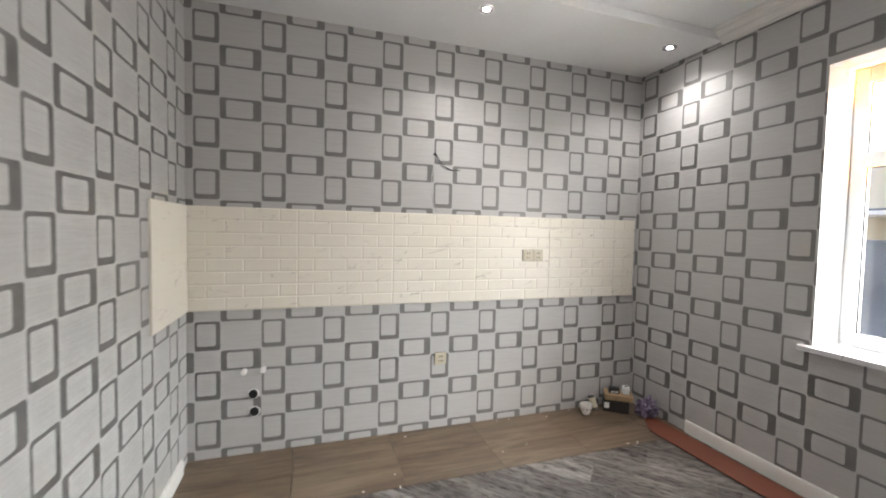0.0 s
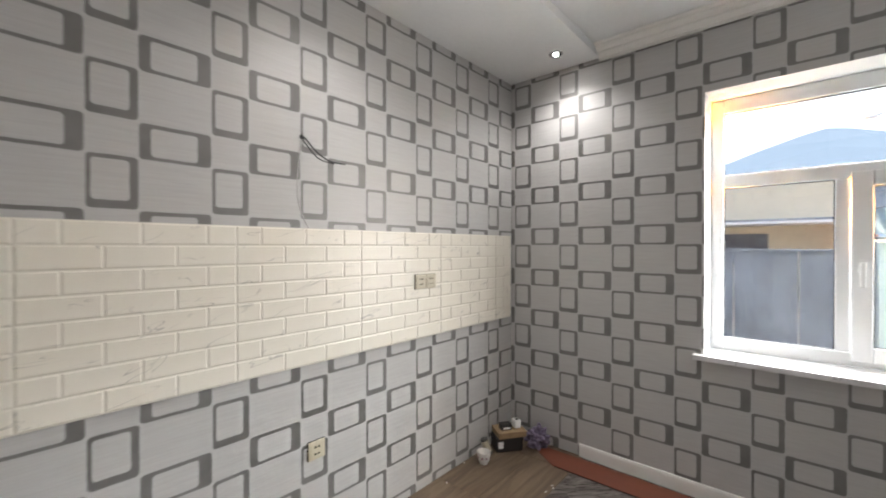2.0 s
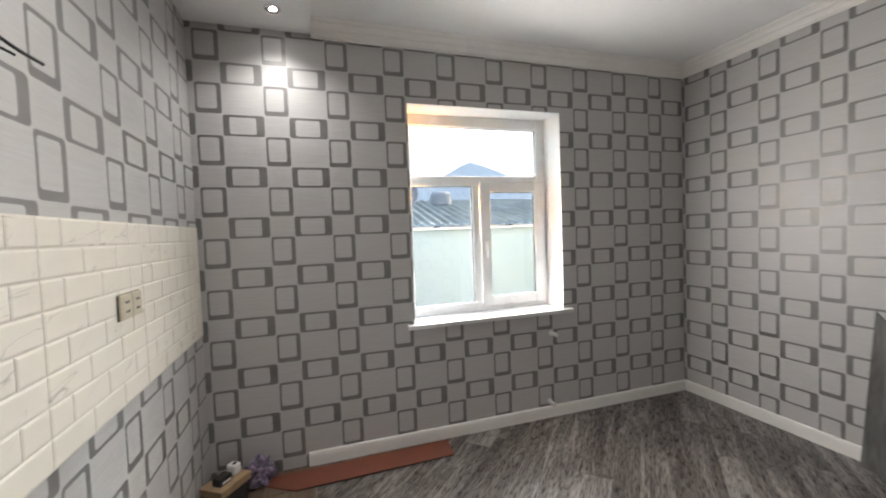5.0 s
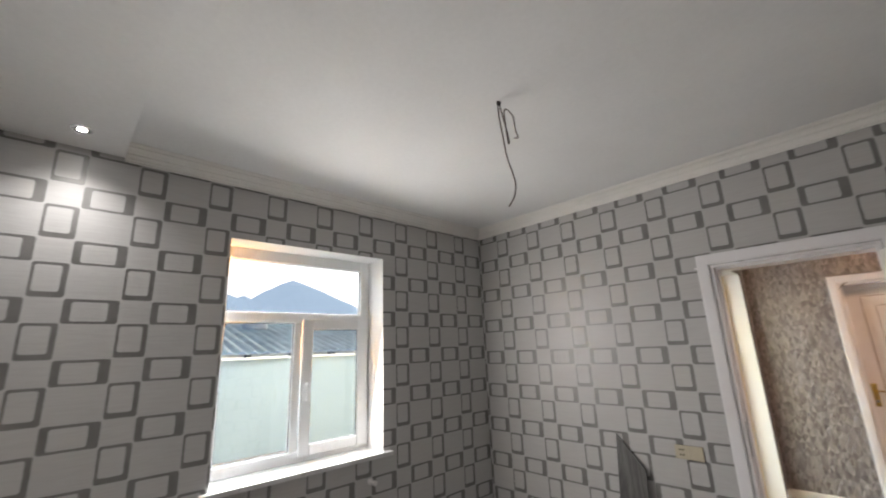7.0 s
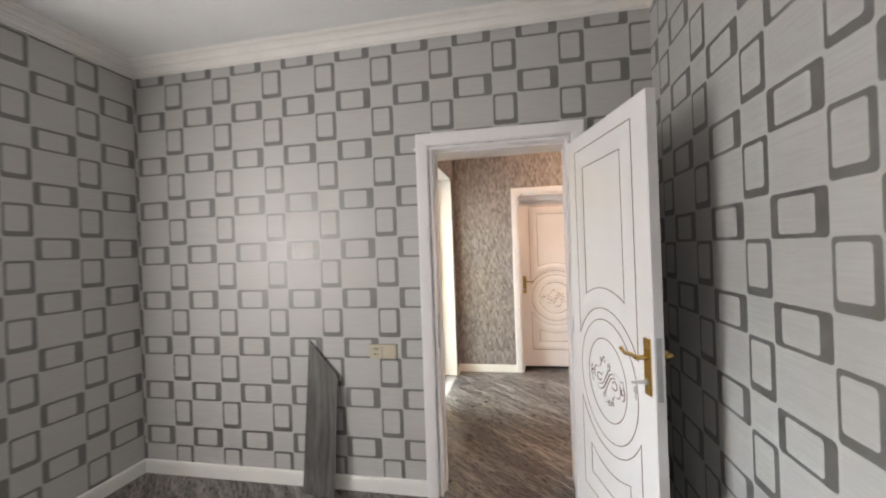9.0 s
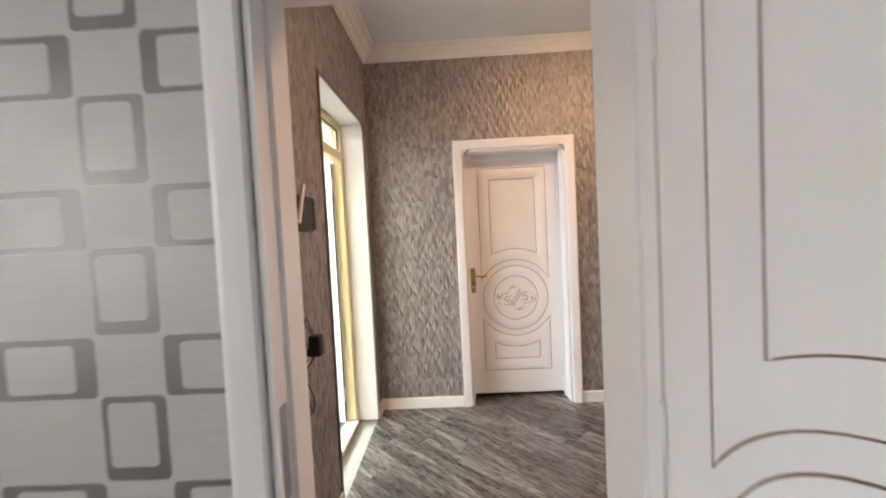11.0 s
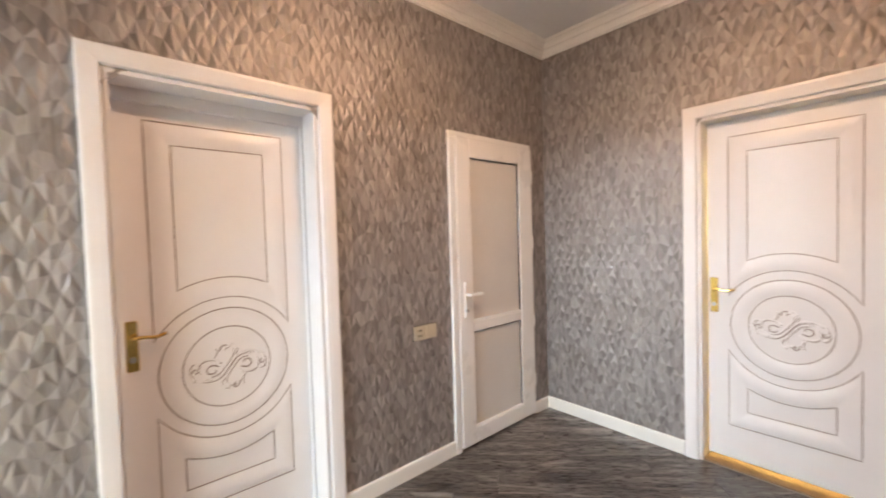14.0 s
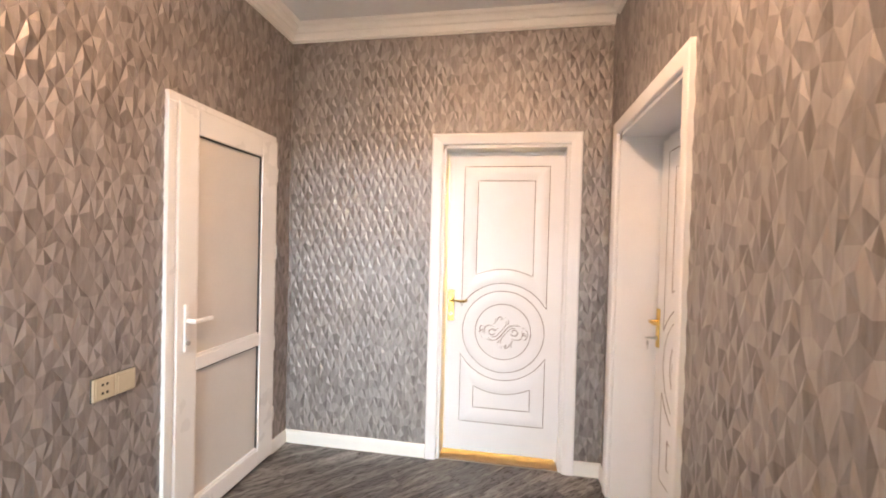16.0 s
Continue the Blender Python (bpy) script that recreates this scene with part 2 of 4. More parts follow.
def glowing(name, color, power):
    m = material(name, color, 0.4)
    b = m.node_tree.nodes["Principled BSDF"]
    b.inputs["Emission Color"].default_value = (*color, 1)
    b.inputs["Emission Strength"].default_value = power
    return m


def clear_glass():
    m = material("window_glass", (1, 1, 1), 0.0)
    m.node_tree.nodes["Principled BSDF"].inputs["Transmission Weight"].default_value = 1.0
    m.node_tree.nodes["Principled BSDF"].inputs["IOR"].default_value = 1.45
    return m


GLASS = clear_glass()
# Emission paints the bright haze in front of the hills.
HILL = glowing("blue_hill_haze_glow", (0.100, 0.130, 0.168), 1.0)
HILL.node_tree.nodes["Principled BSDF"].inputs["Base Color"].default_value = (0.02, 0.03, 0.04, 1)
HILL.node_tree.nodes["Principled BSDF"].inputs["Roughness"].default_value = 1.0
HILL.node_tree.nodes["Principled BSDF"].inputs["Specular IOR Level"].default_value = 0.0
FABRIC = worn("lilac_cloth", (0.27, 0.22, 0.33), 0.6, 0.6, 30)


# ---- mesh helpers ----
def box(bm, lo, hi, bevel=0.0, mat=0):
    lo, hi = [min(a, b) for a, b in zip(lo, hi)], [max(a, b) for a, b in zip(lo, hi)]
    r = bmesh.ops.create_cube(bm, size=1.0)
    vs = r["verts"]
    for v in vs:
        v.co = Vector([lo[i] + (v.co[i] + 0.5) * (hi[i] - lo[i]) for i in range(3)])
    fs = {f for v in vs for f in v.link_faces}
    for f in fs:
        f.material_index = mat
    if bevel > 0:
        es = list({e for v in vs for e in v.link_edges})
        bmesh.ops.bevel(bm, geom=es, offset=bevel, segments=2, affect="EDGES", profile=0.5, clamp_overlap=True)
    return bm


def boxes(*items, bevel=0.0):
    bm = bmesh.new()
    for lo, hi in items:
        box(bm, lo, hi, bevel)
    return bm


def rod(bm, a, b, r, n=16, r2=None):
    a, b = Vector(a), Vector(b)
    turn = (b - a).to_track_quat("Z", "Y").to_matrix().to_4x4()
    bmesh.ops.create_cone(bm, cap_ends=True, segments=n, radius1=r, radius2=r if r2 is None else r2, depth=(b - a).length,
                          matrix=Matrix.Translation((a + b) / 2) @ turn)
    return bm


def tube(bm, pts, r, n=6, closed=False):
    """A thin round line swept along points."""
    pts = [Vector(p) for p in pts]
    k, rings, up = len(pts), [], Vector((0.31, 0.57, 0.76))
    for i in range(k):
        a = pts[(i - 1) % k] if closed or i else pts[0]
        b = pts[(i + 1) % k] if closed or i < k - 1 else pts[-1]
        d = (b - a).normalized()
        s = d.cross(up).normalized()
        q = d.cross(s)
        rings.append([bm.verts.new(pts[i] + r * (math.cos(6.2832 * j / n) * s + math.sin(6.2832 * j / n) * q)) for j in range(n)])
    for i in range(k if closed else k - 1):
        p, q = rings[i], rings[(i + 1) % k]
        for j in range(n):
            bm.faces.new((p[j], p[(j + 1) % n], q[(j + 1) % n], q[j]))
    if not closed:
        bm.faces.new(rings[0][::-1]), bm.faces.new(rings[-1])
    return bm


def smooth_line(pts, steps=8):
    """Points of a smooth curve through pts."""
    p = [Vector(a) for a in pts]
    p = [p[0] * 2 - p[1]] + p + [p[-1] * 2 - p[-2]]
    out = []
    for i in range(1, len(p) - 2):
        for s in range(steps):
            t = s / steps
            out.append(0.5 * (2 * p[i] + (p[i + 1] - p[i - 1]) * t + (2 * p[i - 1] - 5 * p[i] + 4 * p[i + 1] - p[i + 2]) * t * t
                              + (3 * p[i] - p[i - 1] - 3 * p[i + 1] + p[i + 2]) * t ** 3))
    return out + [p[-2]]


def lathe(bm, profile, n=28, center=(0, 0, 0)):
    rings = [[bm.verts.new((center[0] + r * math.cos(6.2832 * j / n), center[1] + r * math.sin(6.2832 * j / n), center[2] + z)) for j in range(n)]
             for r, z in profile]
    for p, q in zip(rings, rings[1:]):
        for j in range(n):
            bm.faces.new((p[j], p[(j + 1) % n], q[(j + 1) % n], q[j]))
    bm.faces.new(rings[0][::-1]), bm.faces.new(rings[-1])
    return bm


def solid(name, bm, mats, smooth=False):
    me = bpy.data.meshes.new(name)
    bmesh.ops.recalc_face_normals(bm, faces=bm.faces)
    bm.to_mesh(me)
    bm.free()
    for m in mats if isinstance(mats, (list, tuple)) else [mats]:
        me.materials.append(m)
    if smooth:
        me.polygons.foreach_set("use_smooth", [False] * len(me.polygons))
    return me


def part(name, bm, mat, parent=None, label="", smooth=False):
    ob = new(name, solid(name, bm, mat, smooth))
    ob.parent = parent
    return tagged(ob, label)


def thing(name, label, category, m=None, group="", kind=""):
    ob = new(name)
    if m is not None:
        ob.matrix_world = m
    return tagged(ob, label, category, group, kind)


# ---- walls ----
def wall(name, axis, lo, hi, a, b, top, holes, mat_lo, mat_hi, label, bottom=0.0):
    """A wall from lo to hi across axis (0: x, 1: y), running from a to b, with holes (from, to, foot, head) through it."""
    bm = bmesh.new()

    def blk(u0, u1, z0, z1):
        if u1 - u0 > 1e-4 and z1 - z0 > 1e-4:
            box(bm, (lo, u0, z0) if axis == 0 else (u0, lo, z0), (hi, u1, z1) if axis == 0 else (u1, hi, z1))

    at = a
    for u0, u1, z0, z1 in sorted(holes):
        blk(at, u0, bottom, top), blk(u0, u1, bottom, z0), blk(u0, u1, z1, top)
        at = u1
    blk(at, b, bottom, top)
    bmesh.ops.recalc_face_normals(bm, faces=bm.faces)
    for f in bm.faces:
        n = f.normal[axis]
        f.material_index = 1 if n < -0.5 else 2 if n > 0.5 else 0
    me = bpy.data.meshes.new(name)
    bm.to_mesh(me)
    bm.free()
    for m in (WHITE, mat_lo, mat_hi):
        me.materials.append(m)
    return tagged(new(name, me), label, "wall", kind="structure")


def facets(name, parent, axis, at, face, a, b, z0, z1, cuts, seed):
    """Embossed wallpaper of tall tilted facets, laid on a wall; face is the side it looks to."""
    rnd, motif = random.Random(seed), random.Random(77)
    w = (b - a) / round((b - a) / 0.056) / 2
    h = (z1 - z0) / round((z1 - z0) / 0.120) / 2
    table = {(i, j): (motif.uniform(-0.24, 0.24), motif.uniform(-0.30, 0.30), motif.uniform(0, 1)) for i in range(6) for j in range(8)}
    verts, faces = [], []

    def knot(i, j, lift):
        du, dz, _ = table[i % 6, j % 8]
        return [min(max(a + w * (i + du), a), b), min(max(z0 + h * (j + dz + lift), z0), z1)]

    for j in range(-1, round((z1 - z0) / h) + 2):
        for i in range(-1, round((b - a) / w) + 2):
            if (i + j) % 2:
                continue
            # a shield-shaped plate: high shoulders, a proud point, a soft ridge off its middle
            d = table[i % 6, j % 8][2]
            top, right, low, left = knot(i, j + 1, 0), knot(i + 1, j, 0), knot(i, j - 1, 0), knot(i - 1, j, 0)
            k = 0.25 + 0.5 * d
            tones = [table[(i + p) % 6, (j + q) % 8][2] for p, q in ((0, 1), (1, 0), (0, -1), (-1, 0))]
            mid_u = left[0] + (right[0] - left[0]) * (0.38 + 0.24 * table[(i + 1) % 6, j % 8][2])
            c = [[mid_u, low[1] + (top[1] - low[1]) * (0.46 + 0.24 * k)], top, right, low, left]
            deep = [0.0033 + 0.0035 * d + rnd.uniform(0, 0.0004)] + [0.0013 * e for e in (tones[0], tones[1], tones[2], tones[3])]
            if any(all(u0 <= q[0] <= u1 and q[1] <= g for q in c) for u0, u1, g in cuts):
                continue
            for u0, u1, g in cuts:
                for q in c:
                    if u0 < q[0] < u1 and q[1] < g:
                        e = min((q[0] - u0, 0), (u1 - q[0], 1), (g - q[1], 2))
                        if e[1] == 2:
                            q[1] = g
                        else:
                            q[0] = u0 if e[1] == 0 else u1
            for t in ((0, 1, 2), (0, 2, 3), (0, 3, 4), (0, 4, 1)):
                p, q, r = (c[v] for v in t)
                if abs((q[0] - p[0]) * (r[1] - p[1]) - (r[0] - p[0]) * (q[1] - p[1])) > 1e-6:
                    n = len(verts)
                    for v in t:
                        q = at + face * (0.0015 + deep[v])
                        verts.append((q, *c[v]) if axis == 0 else (c[v][0], q, c[v][1]))
                    faces.append((n, n + 1, n + 2) if (axis == 0) == (face < 0) else (n + 2, n + 1, n))
    me = bpy.data.meshes.new(name)
    me.from_pydata(verts, [], faces)
    me.materials.append(FACET)
    me.polygons.foreach_set("use_smooth", [False] * len(me.polygons))
    ob = new(name, me)
    ob.parent = parent
    return tagged(ob, "brown-grey faceted metallic wallpaper")


WT = 3.15
K_STEP = 0.095
K_DOOR = (-0.205, 0.600, 0.0, 2.075)
N_DOOR = (-2.390, -1.530, 0.0, 2.075)
S_DOOR = (-0.700, 0.110, 0.0, 2.075)
PVC_DOOR = (-2.395, -1.567, 0.0, 2.084)
W_DOOR = (-2.545, -1.745, 0.0, 2.075)
E_DOOR = (-3.455, -2.455, 0.0, 2.272)
WINDOW = (0.056, 1.257, 0.812, 2.358)
wall("wall_kitchen_north", 1, KN, KN + 0.3, -0.945, 3.0, WT, [], PAPER_N, RENDERED, "kitchen wall papered with grey rounded rings")
wall("wall_kitchen_east", 0, KE, KE + 0.315, -1.52, KN, WT, [WINDOW], PAPER_E, RENDERED, "ring-papered kitchen wall pierced by the window")
wall("wall_kitchen_west", 0, KW - 0.3, KW, KS, KN, WT, [], WHITE, PAPER_W, "kitchen wall papered with grey rounded rings")
wall_south = wall("wall_kitchen_south", 1, HN, KS, -2.905, KE, WT, [(K_DOOR[0], K_DOOR[1] + K_STEP, 0.0, 2.075), N_DOOR], WHITE, PAPER_S, "thick wall between kitchen and hall, pierced by doors")
wall_hs = wall("wall_hall_south", 1, HS - 0.3, HS, -2.905, 1.165, WT, [S_DOOR, PVC_DOOR], WHITE, WHITE, "hall wall with two doors, faceted brown wallpaper")
wall_hw = wall("wall_hall_west", 0, HW - 0.3, HW, HS, HN, WT, [W_DOOR], WHITE, WHITE, "hall wall with a carved door, faceted brown wallpaper")
wall_he = wall("wall_hall_east", 0, HE, HE + 0.3, HS, HN, WT, [E_DOOR], WHITE, RENDERED, "hall wall with the house entrance, faceted brown wallpaper")
wall("wall_kitchen_jamb", 1, KS - 0.165, KS, K_DOOR[1], K_DOOR[1] + K_STEP, 2.075, [], WHITE, PAPER_S, "narrow papered wall piece beside the door")
facets("wallpaper", wall_south, 1, HN, -1, HW, HE, 0.0, H_CEIL, [(-0.245, 0.735, 2.11), (-2.430, -1.490, 2.11)], 1)
facets("wallpaper", wall_hs, 1, HS, 1, HW, HE, 0.0, H_CEIL, [(-0.735, 0.145, 2.11), (-2.375, -1.590, 2.060)], 2)
facets("wallpaper", wall_hw, 0, HW, 1, HS, HN, 0.0, H_CEIL, [(-2.585, -1.710, 2.11)], 3)
facets("wallpaper", wall_he, 0, HE, -1, HS, HN, 0.0, H_CEIL, [(-3.468, -2.442, 2.285)], 4)

# ceilings, with the dropped strip over the counter wall
part("ceiling_kitchen", boxes(((KW, KS, K_CEIL), (KE, KN, WT))), CEILING)
tagged(bpy.data.objects["ceiling_kitchen"], "plain white painted kitchen ceiling", "ceiling", kind="structure")
part("ceiling_soffit", boxes(((KW, SOFFIT_Y, SOFFIT), (KE, KN, K_CEIL - 0.001)), bevel=0.002), CEILING)
tagged(bpy.data.objects["ceiling_soffit"], "white lowered ceiling strip holding downlights", "ceiling", kind="structure")
part("ceiling_hall", boxes(((HW, HS, H_CEIL), (HE, HN, WT))), CEILING)
tagged(bpy.data.objects["ceiling_hall"], "plain white painted hall ceiling", "ceiling", kind="structure")
# Unseen slab over all rooms, added to keep the sky's light out.
part("roof", boxes(((-6.5, -5.9, WT), (3.3, 3.2, WT + 0.2))), ROOFING)
tagged(bpy.data.objects["roof"], "flat grey roof slab, unseen, added to block the sky", "roof", kind="structure")


def cornice(name, loop_pts, z, h, d, label):
    """A stepped plaster cornice along a run of corners; the room lies on the left of the run."""
    prof = [(0, -h), (0.014, -h), (0.014, -0.90 * h), (0.026, -0.87 * h), (0.032, -0.70 * h), (0.046, -0.56 * h), (0.046, -0.49 * h), (0.060, -0.46 * h), (0.072, -0.32 * h),
            (0.092, -0.23 * h), (0.092, -0.16 * h), (d - 0.012, -0.13 * h), (d, -0.05 * h), (d, -0.001), (0, -0.001)]
    bm = bmesh.new()
    n, rows = len(loop_pts), []
    for i, p in enumerate(loop_pts):
        p = Vector(p)
        a = (p - Vector(loop_pts[i - 1])).normalized() if i else None
        b = (Vector(loop_pts[i + 1]) - p).normalized() if i < n - 1 else None
        la = Vector((-a.y, a.x)) if a else None
        lb = Vector((-b.y, b.x)) if b else None
        off = la + lb if a and b else (la or lb)
        rows.append([bm.verts.new((p.x + off.x * u, p.y + off.y * u, z + v)) for u, v in prof])
    for p, q in zip(rows, rows[1:]):
        for j in range(len(prof)):
            k = (j + 1) % len(prof)
            bm.faces.new((p[j], p[k], q[k], q[j]))
    bm.faces.new(rows[0]), bm.faces.new(rows[-1][::-1])
    return tagged(part(name, bm, PLASTER), label, "trim", kind="structure")


cornice("trim_kitchen_cornice", [(KW, SOFFIT_Y), (KW, KS), (KE, KS), (KE, SOFFIT_Y)], K_CEIL, 0.082, 0.120, "white stepped plaster cornice round the ceiling")
cornice("trim_hall_cornice", [(HW, HN), (HW, HS), (HE, HS), (HE, HN)], H_CEIL, 0.09, 0.120, "white stepped plaster cornice round the hall ceiling")
cornice("trim_hall_cornice_north", [(HE - 0.12, HN), (HW + 0.12, HN)], H_CEIL, 0.09, 0.120, "white stepped plaster cornice over the hall doors")


def skirting(name, axis, at, face, runs, h=0.088, t=0.018):
    for a, b in runs:
        bm = bmesh.new()
        prof = [(0, 0), (t, 0), (t, h * 0.72), (t * 0.95, h * 0.88), (t * 0.85, h * 0.95), (t * 0.72, h), (0, h)]
        ends = []
        for u in (a, b):
            ends.append([bm.verts.new((at + face * p, u, z) if axis == 0 else (u, at + face * p, z)) for p, z in prof])
        for j in range(len(prof)):
            k = (j + 1) % len(prof)
            bm.faces.new((ends[0][j], ends[0][k], ends[1][k], ends[1][j]))
        bm.faces.new(ends[0]), bm.faces.new(ends[1])
        tagged(part(name, bm, SKIRT), "off-white plastic skirting board", "baseboard", kind="structure")


skirting("baseboard_kitchen_east", 0, KE, -1, [(KS, 1.994)])
skirting("baseboard_kitchen_south", 1, KS, 1, [(0.677, KE - 0.017), (KW + 0.017, -0.283)])
skirting("baseboard_kitchen_west", 0, KW, 1, [(KS, 2.42)])
skirting("baseboard_hall_south", 1, HS, 1, [(-1.555, -0.778), (0.187, HE - 0.017), (HW + 0.017, -2.412)])
skirting("baseboard_hall_west", 0, HW, 1, [(HS, -2.625), (-1.667, HN)])
skirting("baseboard_hall_north", 1, HN, -1, [(HW + 0.017, -2.467), (-1.453, -0.283), (0.773, HE - 0.017)])
skirting("baseboard_hall_east", 0, HE, -1, [(HS, -3.460), (-2.450, HN)])

# ---- floor slab and the rest of the house: walls added to close the place to daylight ----
tagged(part("floor_slab", boxes(((-6.5, -5.9, -0.22), (3.0, 2.855, -0.013))), CONCRETE), "concrete slab under the floor covering", "floor", kind="structure")
for nm, lo, hi in (("wall_house_west", (-6.5, -5.9, 0), (-6.2, 2.855, WT)), ("wall_house_south", (-6.2, -5.9, 0), (1.165, -5.6, WT)),
                   ("wall_house_north", (-6.2, 2.555, 0), (-0.95, 2.855, WT)), ("wall_room_divider", (-6.2, -1.5, 0), (-2.91, -1.3, WT)),
                   ("wall_room_divider_south", (-6.2, -3.94, 0), (-2.91, -3.75, WT)), ("wall_house_east", (0.9, -5.6, 0), (1.165, -3.945, WT))):
    tagged(part(nm, boxes((lo, hi)), WHITE), "plain white house wall added to close off daylight", "wall", kind="structure")
tagged(part("floor_back_rooms", boxes(((-6.2, -5.6, -0.012), (-2.64, 2.555, -0.004))), CARD), "plain brown floor of the room behind", "floor", kind="structure")


# ---- carved doors ----
LEAF_W, LEAF_H, LEAF_T, ROSE_Z = 0.776, 1.99, 0.040, 0.818
MESHES = {}


def arc_points(r, half, down, z, n=22):
    a = math.asin(min(1, half / r))
    return [(r * math.sin(-a + 2 * a * i / n), 0, z + (-1 if down else 1) * r * math.cos(-a + 2 * a * i / n)) for i in range(n + 1)]


def leaf_body():
    bm = boxes(((-LEAF_W / 2, 0.003, 0), (LEAF_W / 2, LEAF_T, LEAF_H)))
    nx, nz, rows = 97, 249, []
    for j in range(nz + 1):
        row = []
        for i in range(nx + 1):
            x, z = LEAF_W * (i / nx - 0.5), LEAF_H * j / nz
            r = math.hypot(x, z - ROSE_Z)
            h = 0.0
            if 0.185 < r < 0.272:
                h = math.sin(math.pi * (r - 0.185) / 0.087)
            up = min(0.281 - abs(x), 1.914 - z, r - 0.324) if z > ROSE_Z else min(0.281 - abs(x), z - 0.201, r - 0.324)
            if 0 < up < 0.093:
                h = max(h, math.sin(math.pi * up / 0.093))
            edge = i in (0, nx) or j in (0, nz)
            row.append(bm.verts.new((x, 0.003 if edge else -0.0075 * h, z)))
        rows.append(row)
    for p, q in zip(rows, rows[1:]):
        for i in range(nx):
            f = bm.faces.new((p[i], p[i + 1], q[i + 1], q[i]))
            f.smooth = True
    return bm


def groove_lines():
    lines = []
    for r in (0.185, 0.272):
        lines.append(([(r * math.cos(6.2832 * i / 56), 0, ROSE_Z + r * math.sin(6.2832 * i / 56)) for i in range(56)], True))
    for r, half, top, foot in ((0.324, 0.281, 1.914, 0.201), (0.417, 0.189, 1.820, 0.300)):
        lines.append((arc_points(r, half, False, ROSE_Z) + [(half, 0, top), (-half, 0, top)], True))
        lines.append((arc_points(r, half, True, ROSE_Z) + [(half, 0, foot), (-half, 0, foot)], True))
    return lines


def groove_bm(pts, closed, r=0.0025):
    bm, out = bmesh.new(), []
    for a, b in zip(pts, pts[1:] + pts[:1] if closed else pts[1:]):
        out.append(a)
        k = int((Vector(b) - Vector(a)).length / 0.05)
        out += [tuple(Vector(a).lerp(Vector(b), s / (k + 1))) for s in range(1, k + 1)]
    if not closed:
        out.append(pts[-1])
    return tube(bm, out, r, 5, closed)


def ornament_lines():
    """The scroll in the round field: two loops joined by parallel diagonals, with hooks at the ends and leaf buds above and below."""
    k, out = 0.00128, []
    half = [([(-28, 18), (-50, 32), (-80, 34), (-98, 18), (-96, -8), (-80, -30), (-52, -38), (-25, -28), (0, 2), (22, 28), (48, 42), (80, 40), (104, 27)], 1),
            ([(-62, -26), (-36, -20), (-10, 8), (13, 42), (9, 64), (-8, 72), (-14, 62)], 1),
            ([(-98, 24), (-114, 31), (-125, 15), (-122, -10), (-112, -32)], 1),
            ([(-122, 2), (-111, 13), (-104, 3), (-110, -5)], 0),
            ([(-38, 8), (-58, 15), (-74, 4), (-68, -13), (-50, -14), (-46, -4)], 0),
            ([(-50, 40), (-41, 56), (-45, 74)], 1),
            ([(-34, 60), (-25, 78), (-11, 80), (-18, 66)], 0),
            ([(6, 80), (18, 75), (27, 57), (21, 40)], 1)]
    for s in (1, -1):
        out += [(smooth_line([(s * x * k, s * z * k, 0) for x, z in pts], 4), thick) for pts, thick in half]
    return [([(p.x, p.y) for p in pts], thick) for pts, thick in out]


def ornament_bm(raised):
    bm = bmesh.new()
    for pts, thick in ornament_lines():
        if raised and not thick:
            continue
        d = 0.004 if not raised else 0.0
        tube(bm, [(x + d, 0.0012 if raised else -0.0002, ROSE_Z + z - d) for x, z in pts], 0.0050 if raised else 0.0027, 6)
    return bm


def lever_handle(leaf, side, front, keys=False):
    """Brass plate with a lever; side: -1 or 1 across the leaf, front: -1 or 1 for its face."""
    x, y0 = side * (LEAF_W / 2 - 0.034), 0.0 if front < 0 else LEAF_T
    bm = box(bmesh.new(), (x - 0.021, y0, 0.875), (x + 0.021, y0 + front * 0.009, 1.085), 0.004)
    h = part("handle", bm, BRASS, leaf, "polished brass handle plate")
    bm = rod(bmesh.new(), (x, y0, 1.015), (x, y0 + front * 0.05, 1.015), 0.009)
    tube(bm, smooth_line([(x, y0 + front * 0.046, 1.015), (x - side * 0.035, y0 + front * 0.052, 1.020), (x - side * 0.075, y0 + front * 0.050, 1.014),
                          (x - side * 0.115, y0 + front * 0.046, 1.024)]), 0.0078, 8)
    part("lever", bm, BRASS, h, smooth=True)
    bm = rod(bmesh.new(), (x, y0 + front * 0.008, 0.925), (x, y0 + front * 0.016, 0.925), 0.012)
    part("lock_cylinder", bm, STEEL, h)
    if keys:
        bm = boxes(((x - 0.010, y0 + front * 0.016, 0.921), (x + 0.010, y0 + front * 0.046, 0.929)), bevel=0.001)
        lathe(bm, [(0.002, -0.002), (0.013, -0.0015), (0.013, 0.0015), (0.002, 0.002)], 16, (x, y0 + front * 0.055, 0.925))
        part("key", bm, STEEL, h, "steel key in the lock")
        part("spare_key", boxes(((x - 0.004, y0 + front * 0.052, 0.862), (x + 0.004, y0 + front * 0.055, 0.912)), ((x - 0.011, y0 + front * 0.051, 0.885), (x + 0.011, y0 + front * 0.056, 0.906)), bevel=0.001), STEEL, h)


